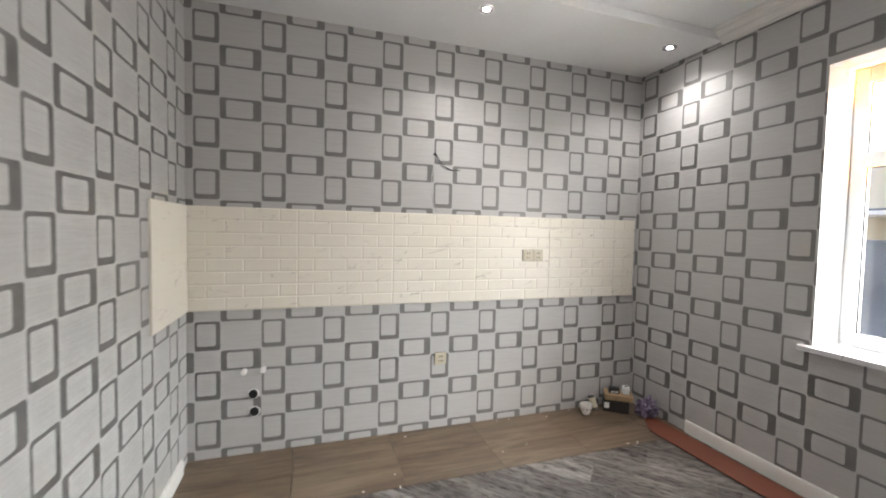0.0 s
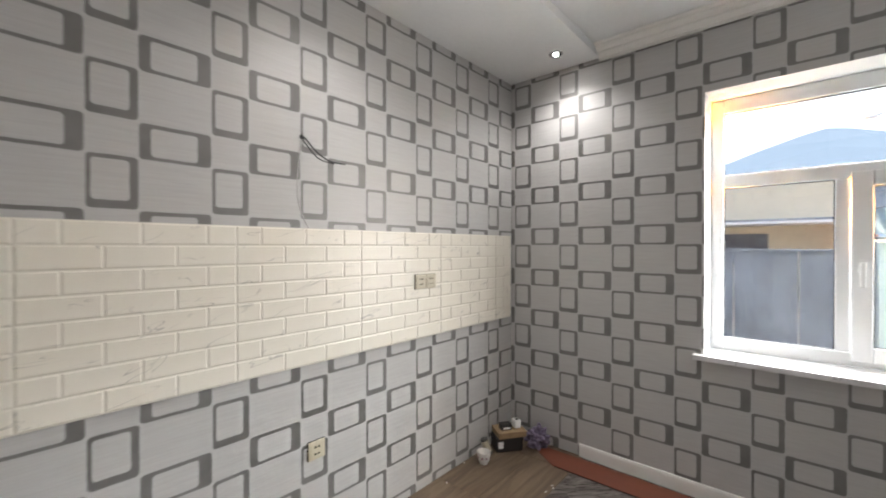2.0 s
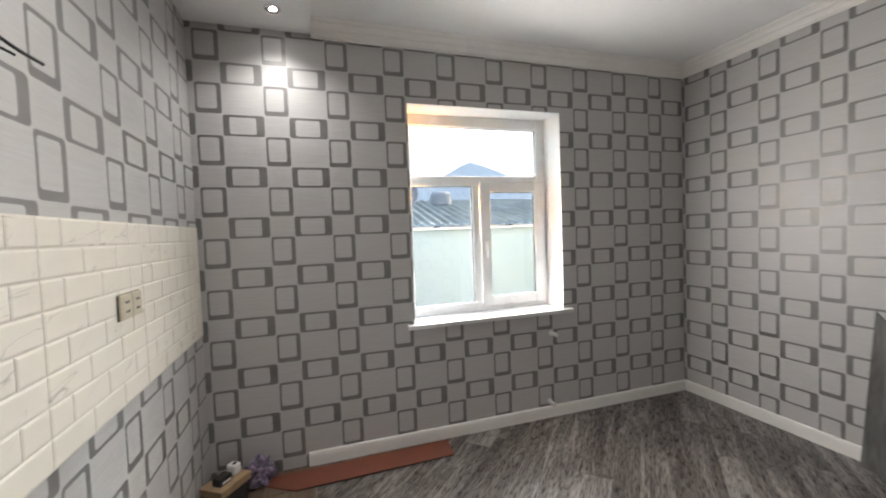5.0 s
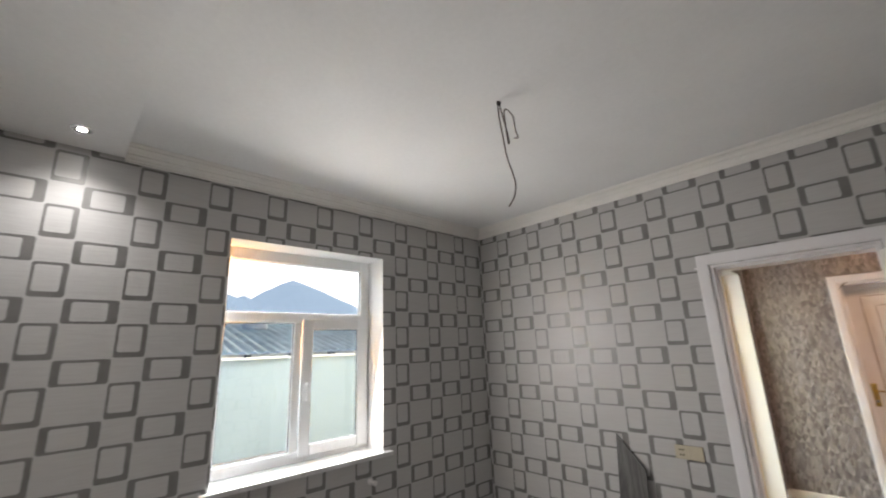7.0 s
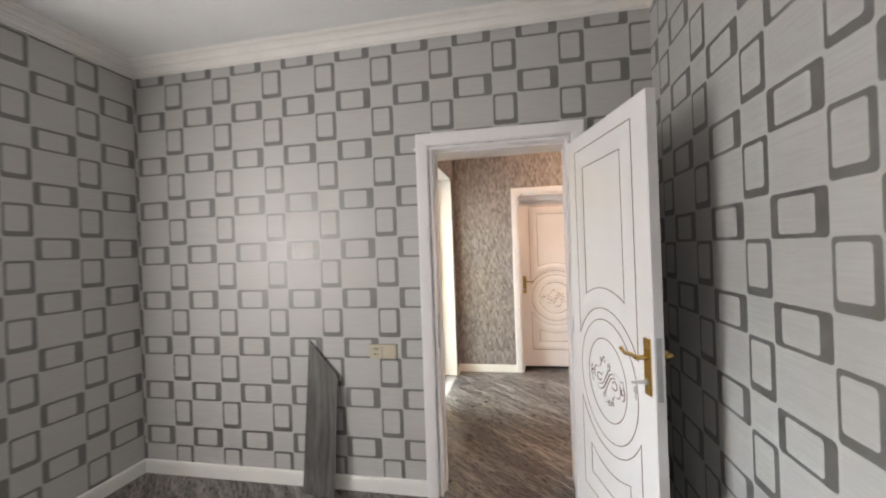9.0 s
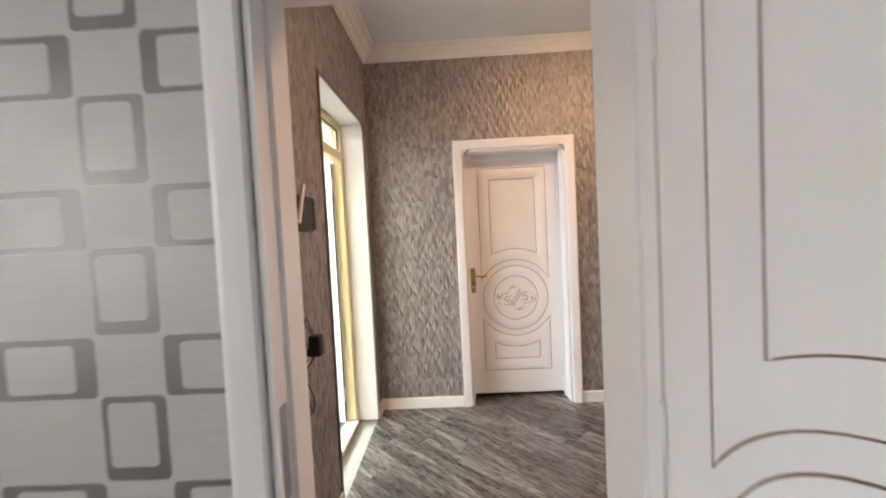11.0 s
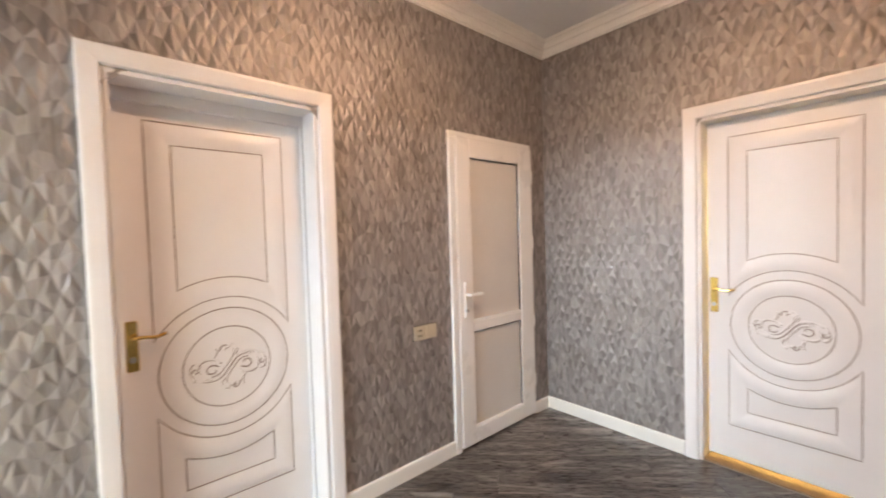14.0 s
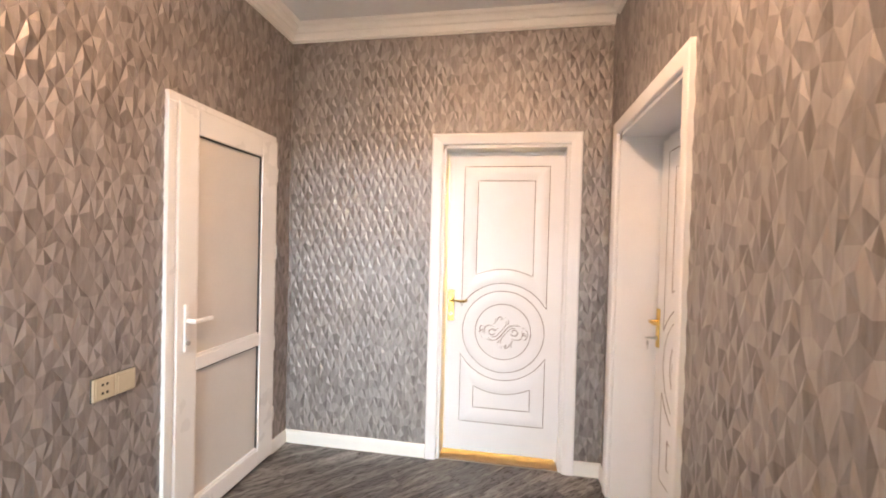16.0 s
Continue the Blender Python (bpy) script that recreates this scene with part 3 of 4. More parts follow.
def carved_leaf(parent, m, side, keys=False):
    """A white lacquered leaf with its carved face, under a door."""
    if not MESHES:
        MESHES["body"] = solid("leaf", leaf_body(), DOOR)
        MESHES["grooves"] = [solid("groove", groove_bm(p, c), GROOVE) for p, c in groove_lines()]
        MESHES["ornament"] = solid("ornament", ornament_bm(True), DOOR, True)
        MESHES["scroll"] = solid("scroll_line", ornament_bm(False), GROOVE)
    leaf = new("leaf", MESHES["body"])
    leaf.parent, leaf.matrix_basis = parent, m
    tagged(leaf, "white lacquered leaf with carved panels")
    for me in MESHES["grooves"]:
        new("groove", me).parent = leaf
    o = new("ornament", MESHES["ornament"])
    o.parent = leaf
    tagged(o, "carved scroll ornament in the round field")
    new("scroll_line", MESHES["scroll"]).parent = leaf
    lever_handle(leaf, side, -1, keys)
    lever_handle(leaf, side, 1)
    part("latch_plate", boxes(((side * (LEAF_W / 2), 0.010, 0.86), (side * (LEAF_W / 2 + 0.0015), 0.030, 1.09))), STEEL, leaf)
    return leaf


def door_lining(door, width, height, depth, stop, head, step=0.0, ajar=False):
    """Linings, stop and casings; x along the wall, y into it from its front, the hole's middle at the origin."""
    t, c = 0.016, 0.075
    w2, q = width / 2, depth - 0.165 if step else -0.004
    jambs = [((-w2 + 0.001, -0.004, 0), (-w2 + t, depth + 0.004, height - t)), ((w2 - t, q, 0), (w2 - 0.001, depth + 0.004, height - t)),
             ((-w2 + 0.001, -0.004, height - t), (w2 + step - 0.001, depth + 0.004, height - 0.001))]
    if step:
        jambs += [((w2 + step - t, -0.004, 0), (w2 + step - 0.001, q - 0.001, height - t)), ((w2 - t + 0.001, q - 0.010, 0), (w2 + step - t, q - 0.001, height - t)),
                  ((w2 - t + 0.012, q - 0.035, 0), (w2 + 0.03, q - 0.0105, height - t))]
    part("jamb", boxes(*jambs), DOOR, door)
    part("stop", boxes(((-w2 + t, stop, 0), (-w2 + t + (0.002 if ajar else 0.012), stop + 0.03, head)), ((w2 - t - 0.012, stop, 0), (w2 - t, stop + 0.03, head)),
                       ((-w2 + t, stop, head), (w2 - t, stop + 0.03, height - t))), DOOR, door)
    for y, f, s in ((0, -1, step), (depth, 1, 0)):
        bm = bmesh.new()
        prof = [(0.004, 0.0), (0.004, 0.014), (0.010, 0.020), (0.030, 0.023), (0.062, 0.026), (0.072, 0.025), (c, 0.023), (c, 0.0)]
        path = [(-width / 2, 0, -1, 0), (-width / 2, height, -1, 1), (width / 2 + s, height, 1, 1), (width / 2 + s, 0, 1, 0)]
        rows = [[bm.verts.new((x + ox * u, y + f * v, z + oz * u)) for u, v in prof] for x, z, ox, oz in path]
        for p, q in zip(rows, rows[1:]):
            for j in range(len(prof)):
                k = (j + 1) % len(prof)
                bm.faces.new((p[j], p[k], q[k], q[j]))
        bm.faces.new(rows[0]), bm.faces.new(rows[-1][::-1])
        part("casing", bm, DOOR, door, "flat white lacquered casing")


def carved_door(name, label, m, hole, depth, leaf_m, stop, side=-1, keys=False, head=2.008, step=0.0, ajar=False):
    d = thing(name, label, "door", m, kind="structure")
    door_lining(d, hole[1] - hole[0], hole[3], depth, stop, head, step, ajar)
    carved_leaf(d, leaf_m, side, keys)
    return d


mid = lambda h: (h[0] + h[1]) / 2
carved_door("door_1", "white carved door with brass handle, closed, in the hall", pose(mid(S_DOOR), HS, 0, 0, 0, 180), S_DOOR, 0.30, pose(0, 0.165, 0.028), 0.135)
carved_door("door_2", "white carved door with a lit gap beneath, nearly closed", pose(HW, mid(W_DOOR), 0, 0, 0, 90), W_DOOR, 0.30, pose(0.0130, 0.072, 0.038) @ Matrix.Diagonal((0.986, 1, 1, 1)), 0.118, head=2.034, ajar=True)
carved_door("door_3", "white carved door closed deep in its frame", pose(mid(N_DOOR), HN, 0, 0, 0, 0), N_DOOR, 0.308, pose(0, 0.206, 0.028), 0.2475, keys=True)
k_door = carved_door("door_4", "white carved kitchen door standing wide open, keys in lock", pose(mid(K_DOOR), HN, 0, 0, 0, 0), K_DOOR, 0.308,
                     Matrix(), 0.225, 1, True, head=2.046, step=K_STEP)
HINGE, SWING = Vector((-0.186, KS + 0.022, 0.028)), 104.0
for c in k_door.children:
    if c.name.startswith("leaf"):
        c.matrix_basis = k_door.matrix_world.inverted() @ pose(*HINGE, 0, 0, SWING) @ pose(LEAF_W / 2, 0, 0)
        for z in (0.25, 1.0, 1.75):
            part("hinge", rod(bmesh.new(), (-LEAF_W / 2, -0.004, z - 0.05), (-LEAF_W / 2, -0.004, z + 0.05), 0.007, 10), DOOR, c)
strike = part("strike_plate", boxes(((0.3845, 0.27, 0.88), (0.3862, 0.30, 1.08))), STEEL, k_door)

# ---- white plastic door ----
pd = thing("door_5", "white plastic two-panel door, closed, with a white handle", "door", pose(-1.981, HS, 0, 0, 0, 180), kind="structure")
part("door_frame", boxes(((-0.424, -0.024, 0.0), (-0.378, 0.06, 2.05)), ((-0.424, -0.024, 2.0505), (0.413, 0.06, 2.094)), ((0.378, 0.0, 0), (0.413, 0.06, 2.05)), bevel=0.003), PVC, pd)
part("rail_frame", boxes(((-0.371, -0.03, 0.02), (-0.249, 0.03, 2.062)), ((0.263, -0.03, 0.02), (0.418, 0.03, 2.062)), ((-0.2485, -0.03, 1.935), (0.2625, 0.03, 2.062)),
                         ((-0.2485, -0.03, 0.775), (0.2625, 0.03, 0.845)), ((-0.2485, -0.03, 0.02), (0.2625, 0.03, 0.125)), bevel=0.006), PVC, pd)
part("gasket", boxes(((-0.3775, -0.012, 0.02), (-0.3715, 0.02, 2.062)), ((-0.2487, -0.021, 1.929), (0.2627, -0.010, 1.9348)), ((0.2575, -0.021, 0.846), (0.2629, -0.01, 1.929)),
                     ((0.2575, -0.021, 0.126), (0.2629, -0.01, 0.774)), ((-0.2487, -0.021, 0.769), (0.2627, -0.010, 0.7748))), GASKET, pd)
part("bead", boxes(((-0.2485, -0.024, 0.1252), (-0.238, -0.01, 0.7748)), ((-0.2485, -0.024, 0.8452), (-0.238, -0.01, 1.9348)), ((-0.238, -0.024, 0.8452), (0.257, -0.01, 0.8552)),
                   ((-0.238, -0.024, 0.1252), (0.257, -0.01, 0.1352)), bevel=0.002), PVC, pd)
part("panel", boxes(((-0.2485, -0.010, 0.845), (0.2625, 0.014, 1.935))), PVC_PANEL, pd, "matt grey-white filling panel")
part("panel", boxes(((-0.2485, -0.010, 0.125), (0.2625, 0.014, 0.775))), PVC_PANEL, pd, "matt grey-white filling panel")
hp = part("handle", boxes(((-0.332, -0.042, 0.885), (-0.304, -0.03, 1.115)), bevel=0.005), PVC, pd, "white plastic lever handle")
bm = rod(bmesh.new(), (-0.318, -0.04, 1.035), (-0.318, -0.085, 1.035), 0.010)
box(bm, (-0.326, -0.09, 1.025), (-0.205, -0.072, 1.045), 0.006)
part("lever", bm, PVC, hp)
part("lock_cylinder", rod(bmesh.new(), (-0.318, -0.042, 0.93), (-0.318, -0.050, 0.93), 0.011), STEEL, hp)
for z in (0.28, 0.75, 1.35, 1.85):
    part("hinge", rod(bmesh.new(), (0.424, -0.022, z - 0.045), (0.424, -0.022, z + 0.045), 0.009, 10), PVC, pd)

# ---- entrance to the yard ----
ed = thing("door_6", "white entrance door opened outwards, patterned glass above", "door", pose(1.02, mid(E_DOOR), 0), kind="structure")
y0, y1 = E_DOOR[0] - mid(E_DOOR) + 0.001, E_DOOR[1] - mid(E_DOOR) - 0.001
part("door_frame", boxes(((0, y0, 0.0), (0.07, y0 + 0.06, 2.27)), ((0, y1 - 0.06, 0.0), (0.07, y1, 2.27)), ((0, y0 + 0.06, 2.225), (0.07, y1 - 0.06, 2.27)),
                         ((0, y0 + 0.06, 1.995), (0.07, y1 - 0.06, 2.062)), bevel=0.004), CREAM, ed)
part("threshold", boxes(((-0.02, y0 + 0.06, 0.0), (0.075, y1 - 0.06, 0.028)), bevel=0.004), PVC, ed)
part("transom_pane", boxes(((0.03, y0 + 0.06, 2.062), (0.036, y1 - 0.06, 2.225))), GLASS, ed).visible_shadow = False
part("transom_gasket", boxes(((0.014, y0 + 0.0605, 2.217), (0.026, y1 - 0.0605, 2.2245)), ((0.014, y0 + 0.0605, 2.0625), (0.026, y0 + 0.067, 2.216))), GASKET, ed)
for k in range(4):
    yy = y0 + 0.17 + 0.22 * k
    part("transom_scroll", tube(bmesh.new(), smooth_line([(0.027, yy - 0.10, 2.075), (0.027, yy - 0.03, 2.12), (0.027, yy + 0.02, 2.20), (0.027, yy + 0.06, 2.19), (0.027, yy + 0.05, 2.14), (0.027, yy + 0.10, 2.08)], 7), 0.004, 5), IVORY, ed)
el = part("leaf", boxes(((0.06, y0 + 0.035, 0.03), (0.93, y0 + 0.095, 1.985)), bevel=0.006), PVC, ed, "plain white entrance leaf")
part("edge_seal", boxes(((0.058, y0 + 0.0965, 0.04), (0.072, y0 + 0.1005, 1.98))), GASKET, el)
for z in (0.25, 1.82):
    part("hinge", rod(bmesh.new(), (0.066, y0 + 0.108, z - 0.05), (0.066, y0 + 0.108, z + 0.05), 0.010, 10), STEEL, ed)
part("edge_strip", boxes(((-0.168, y0 - 0.016, 0.0), (-0.156, y0 - 0.0005, 2.272)), ((-0.168, y1 + 0.0005, 0.0), (-0.156, y1 + 0.016, 2.272)),
                         ((-0.168, y0 - 0.016, 2.2725), (-0.156, y1 + 0.016, 2.288))), EDGING, ed)

# ---- kitchen window ----
win = thing("window_1", "white plastic three-pane window with a turning sash", "window", kind="structure")
X0, X1 = 2.905, 2.965
part("window_frame", boxes(((X0, 0.057, 0.843), (X1, 0.137, 2.357)), ((X0, 1.192, 0.843), (X1, 1.256, 2.357)), ((X0, 0.137, 2.274), (X1, 1.192, 2.357)),
                           ((X0, 0.137, 0.843), (X1, 1.192, 0.917)), ((X0, 0.137, 1.822), (X1, 1.192, 1.900)), ((X0, 0.645, 0.917), (X1, 0.706, 1.822)), bevel=0.006), PVC, win)
sash = part("sash", boxes(((X0 - 0.022, 0.080, 0.875), (X0 - 0.002, 0.173, 1.853)), ((X0 - 0.022, 0.566, 0.875), (X0 - 0.002, 0.647, 1.853)),
                          ((X0 - 0.022, 0.1735, 1.774), (X0 - 0.002, 0.5655, 1.853)), ((X0 - 0.022, 0.1735, 0.875), (X0 - 0.002, 0.5655, 0.955)), bevel=0.006), PVC, win)
wh = part("handle", boxes(((X0 - 0.030, 0.592, 1.33), (X0 - 0.022, 0.622, 1.40)), bevel=0.003), PVC, sash, "white turning handle")
bm = rod(bmesh.new(), (X0 - 0.022, 0.607, 1.375), (X0 - 0.062, 0.607, 1.375), 0.009)
box(bm, (X0 - 0.068, 0.597, 1.26), (X0 - 0.052, 0.617, 1.388), 0.005)
part("lever", bm, PVC, wh)
for z in (1.0, 1.75):
    part("hinge", rod(bmesh.new(), (X0 - 0.014, 0.074, z - 0.04), (X0 - 0.014, 0.074, z + 0.04), 0.008, 10), PVC, sash)
for a, b, c, d in ((0.137, 1.192, 1.900, 2.274), (0.706, 1.192, 0.917, 1.822), (0.173, 0.566, 0.955, 1.774)):
    pane = part("pane", boxes(((X0 + 0.024, a, c), (X0 + 0.030, b, d))), GLASS, win)
    pane.visible_shadow = False
    x = X0 + 0.016 if b > 0.6 else X0 - 0.010
    part("gasket", boxes(((x, a + 0.0005, d - 0.005), (x + 0.006, b - 0.0005, d)), ((x, a + 0.0005, c), (x + 0.006, b - 0.0005, c + 0.005)),
                         ((x, a, c + 0.0055), (x + 0.006, a + 0.005, d - 0.0055)), ((x, b - 0.005, c + 0.0055), (x + 0.006, b, d - 0.0055))), GASKET, win)
part("window_sill", boxes(((KE - 0.002, 0.058, 0.813), (X0, 1.255, 0.842)), ((KE - 0.045, -0.010, 0.813), (KE - 0.002, 1.310, 0.842)), bevel=0.002), SILL, win, "grey marble sill with a worn front edge")
# ---- downlights ----
GLOW = glowing("lamp_glow", (1.0, 0.97, 0.93), 25)
for i, x in enumerate((1.039, 2.435)):
    dl = thing("downlight", "small round recessed downlight, switched on", "lamp", pose(x, 2.058, SOFFIT), group="downlights in the lowered ceiling")
    bm = bmesh.new()
    lathe(bm, [(0.030, -0.002), (0.034, -0.007), (0.044, -0.005), (0.047, 0.0), (0.030, 0.0)], 32)
    part("ring", bm, CHROME, dl, smooth=True)
    part("lens", lathe(bmesh.new(), [(0.001, -0.0045), (0.018, -0.0045), (0.018, -0.001), (0.001, -0.001)], 24), GLOW, dl, "glowing lens")
    part("baffle", lathe(bmesh.new(), [(0.0185, -0.0015), (0.0185, -0.003), (0.0295, -0.004), (0.0295, -0.0015)], 24), BLACK, dl, "dark inner ring")
    ld = bpy.data.lights.new("downlight_beam", "SPOT")
    ld.energy, ld.spot_size, ld.spot_blend, ld.shadow_soft_size, ld.color = SPOT_POWER, radians(134), 1.0, 0.05, (1.0, 0.97, 0.94)
    lo = new("downlight_beam", ld)
    lo.matrix_world = look((x, 2.058, SOFFIT - 0.012), (x, 2.058 + 0.001, 0))

# ---- hall ceiling light, out of view, and a lamp added for the sunlit room in the west ----
hl = thing("unseen_ceiling_light", "round warm ceiling light of frosted glass", "lamp", pose(-1.0, -2.30, H_CEIL))
part("base", lathe(bmesh.new(), [(0.02, -0.03), (0.13, -0.03), (0.14, -0.02), (0.14, 0.0), (0.02, 0.0)], 32), WHITE, hl)
part("shade", lathe(bmesh.new(), [(0.01, -0.078), (0.06, -0.072), (0.105, -0.055), (0.125, -0.031), (0.01, -0.031)], 32), glowing("warm_shade", (1.0, 0.60, 0.35), HALL_LAMP), hl, "glowing frosted shade", True)
# Unseen lamp added for the golden sunlight behind the west door.
wl = thing("unseen_ceiling_light", "bright warm lamp added for sunlight in the room behind", "lamp", pose(-3.7, -2.2, 2.9))
part("base", boxes(((-0.3, -0.3, 0.02), (0.3, 0.3, 0.25)), bevel=0.01), WHITE, wl)
part("shade", boxes(((-0.28, -0.28, -0.04), (0.28, 0.28, 0.019)), bevel=0.01), glowing("west_room_glow", (1.0, 0.72, 0.25), WEST_ROOM), wl, "golden glow added for sunlight in that room")


# ---- outside: yard, wall, gate, neighbours, hills ----
tagged(part("ground", boxes(((-400, -400, -0.5), (400, 400, -0.23))), EARTH), "dry bare earth reaching the horizon", "ground", kind="structure")
tagged(part("pavement", boxes(((3.0, -6, -0.229), (7.9, 8, -0.16))), PAVING), "dark concrete yard paving", "pavement", kind="structure")
fw = thing("yard_wall", "high white rendered yard wall with a coping", "wall", pose(8.0, 0, -0.16), kind="structure")
part("wall_face", boxes(((0, -9.0, 0), (0.2, 0.03, 1.68)), bevel=0.005), FENCE, fw)
part("coping", boxes(((-0.04, -9.02, 1.681), (0.24, 0.04, 1.72)), bevel=0.008), MORTAR, fw)
gt = thing("yard_gate", "weathered blue-grey sheet metal gate, closed", "gate", pose(8.02, 0, -0.16))
for i in range(5):
    part("sheet", boxes(((0, 0.05 + 0.8 * i, 0.02), (0.03, 0.84 + 0.8 * i, 1.55)), bevel=0.004), GATE, gt)
part("top_rail", boxes(((-0.02, 0.05, 1.551), (0.05, 4.05, 1.59)), bevel=0.004), GATE, gt)
for y in (0.07, 2.05, 4.0):
    part("post", boxes(((0.055, y - 0.02, 0.0), (0.095, y + 0.02, 2.03)), bevel=0.004), GATE, gt)
part("crossbar", boxes(((0.055, 0.05, 2.031), (0.095, 4.05, 2.065)), bevel=0.004), GATE, gt)
nb = thing("neighbour_shed", "low white shed with a corrugated sheet roof", "shed", pose(9.6, -4.2, -0.2))
part("shed_wall", boxes(((0, -5, 0), (3, 4.2, 1.83))), RENDERED, nb)
bm = bmesh.new()
for i in range(37):
    y = -5.1 + i * 0.255
    rows = [[bm.verts.new((-0.25 + 3.6 * s, y + 0.255 * k / 6, 1.85 + 0.90 * s + 0.03 * math.cos(6.2832 * k / 6))) for k in range(7)] for s in (0, 1)]
    for k in range(6):
        bm.faces.new((rows[0][k], rows[0][k + 1], rows[1][k + 1], rows[1][k]))
bmesh.ops.solidify(bm, geom=bm.faces[:], thickness=0.012)
part("shed_roof", bm, SHED_ROOF, nb, "weathered corrugated roofing sheets")
for i in range(10):
    part("rafter_end", boxes(((-0.2, -4.9 + i, 1.72), (0.0, -4.8 + i, 1.82))), GATE, nb)
hs = thing("neighbour_house", "pale rendered neighbour house with a flat canopy", "house", pose(17, 3.2, -0.2))
part("house_wall", boxes(((0, -4.0, 0), (6, 9, 3.9))), BEIGE, hs)
part("canopy", boxes(((-1.6, -4.2, 2.35), (0, 9, 2.47)), bevel=0.01), WHITE, hs)
part("canopy_post", boxes(((-1.5, 0.9, 0), (-1.38, 1.02, 2.35))), WHITE, hs)
part("canopy_post", boxes(((-1.5, 4.9, 0), (-1.38, 5.02, 2.35))), WHITE, hs)
part("house_window", boxes(((-0.03, -1.6, 1.1), (0.01, -0.3, 2.1)), bevel=0.005), GATE, hs, "dark blue window")
part("brick_stack", boxes(((-1.2, -3.95, 0), (-0.5, -3.45, 2.2)), bevel=0.02), BRICKISH, hs)
dish = thing("satellite_dish", "grey round satellite dish on a steel post", "dish", pose(8.45, 0.06, -0.23))
bm = bmesh.new()
lathe(bm, [(0.013, -0.09), (0.19, -0.07), (0.32, -0.025), (0.37, 0.013), (0.385, 0.02), (0.365, 0.026), (0.31, -0.013), (0.19, -0.058), (0.013, -0.078)], 32)
bm.transform(pose(0, 0, 2.58, 0, -68, 0))
part("reflector", bm, DISH, dish, smooth=True)
part("post", rod(bmesh.new(), (0.11, 0, 0), (0.11, 0, 2.64), 0.025, 12), STEEL, dish)
part("feed_arm", tube(bmesh.new(), [(0.07, 0, 2.45), (-0.2, 0, 2.52), (-0.36, 0, 2.68)], 0.012, 6), STEEL, dish)
tank = thing("water_tank", "grey round water tank on the shed", "tank", pose(12.2, -2.05, 2.30))
part("tank_body", lathe(bmesh.new(), [(0.02, 0), (0.30, 0.0), (0.33, 0.04), (0.33, 0.36), (0.28, 0.43), (0.07, 0.46), (0.02, 0.46)], 28), ROOFING, tank, smooth=True)
pole = thing("street_lamp", "tall thin steel street lamp", "lamp", pose(40, -4.4, -0.2))
part("pole", rod(bmesh.new(), (0, 0, 0), (0, 0, 10.6), 0.16, 12, 0.09), STEEL, pole)
part("arm", tube(bmesh.new(), smooth_line([(0, 0, 10.5), (0, 0.3, 10.7), (0, 0.9, 10.72), (0, 1.5, 10.6)]), 0.05, 8), STEEL, pole)
part("lamp_head", boxes(((-0.15, 1.2, 10.45), (0.15, 1.9, 10.62)), bevel=0.04), WHITE, pole)


def hill(name, x, y, south, north, top, seed):
    """A hill with its crest at y, falling over its own length to each side."""
    bm, n, rnd = bmesh.new(), 36, random.Random(seed)
    rows = []
    for j in range(7):
        v = j / 6
        row = []
        for i in range(n + 1):
            u = 2 * i / n - 1
            h = top * max(0, 1 - abs(u) ** 1.15) * (1 - abs(2 * v - 1) ** 1.5) + rnd.uniform(0, top * 0.014) * (0 < i < n and abs(u) > 0.02)
            row.append(bm.verts.new((x + (v - 0.5) * 110, y + u * (north if u > 0 else south), -3 + h)))
        rows.append(row)
    for p, q in zip(rows, rows[1:]):
        for i in range(n):
            bm.faces.new((p[i], p[i + 1], q[i + 1], q[i]))
    return tagged(part(name, bm, HILL, smooth=True), "distant blue hill, its haze painted as a glow", "hill", kind="structure")


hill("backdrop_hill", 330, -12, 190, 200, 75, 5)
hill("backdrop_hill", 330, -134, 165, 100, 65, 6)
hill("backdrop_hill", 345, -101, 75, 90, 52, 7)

# veranda beside the entrance, painted cream yellow
vr = thing("veranda", "cream-yellow rendered veranda beside the entrance", "veranda", pose(0, 0, 0), kind="structure")
part("veranda_floor", boxes(((1.17, -4.6, -0.16), (5.0, -1.53, -0.02))), MORTAR, vr)
part("veranda_ceiling", boxes(((1.17, -4.8, 2.95), (5.0, -1.53, 3.07))), YELLOW, vr)
part("veranda_wall", boxes(((1.17, -4.8, -0.2), (5.0, -4.61, 2.949))), YELLOW, vr)

# ---- sockets and switches ----
def plate(name, label, m, kinds):
    """Ivory square wall plates in a row; local x along the wall, y out of it towards -y."""
    t = thing(name, label, "socket", m)
    for i, k in enumerate(kinds):
        x = (i - (len(kinds) - 1) / 2) * 0.0865
        p = part("faceplate", boxes(((x - 0.043, -0.0115, -0.043), (x + 0.043, 0.0005, 0.043)), bevel=0.003), IVORY, t)
        # Slightly larger dark box, put in for the shadow round the plate's edge.
        part("shadow_rim", boxes(((x - 0.0445, -0.0035, -0.0445), (x + 0.0445, 0.001, 0.0445))), SLOT, p)
        if k == "socket":
            part("insert", boxes(((x - 0.034, -0.0130, -0.034), (x + 0.034, -0.0105, 0.034)), bevel=0.001), IVORY, p)
            for dx, dz in ((-0.009, 0.016), (0.009, 0.016), (-0.009, -0.016), (0.009, -0.016)):
                part("slot", boxes(((x + dx - 0.0045, -0.0140, dz - 0.0045), (x + dx + 0.0045, -0.0125, dz + 0.0045))), SLOT, p)
        else:
            part("rocker", boxes(((x - 0.033, -0.0135, -0.033), (x + 0.033, -0.0095, 0.033)), bevel=0.002), IVORY, p)
    return t


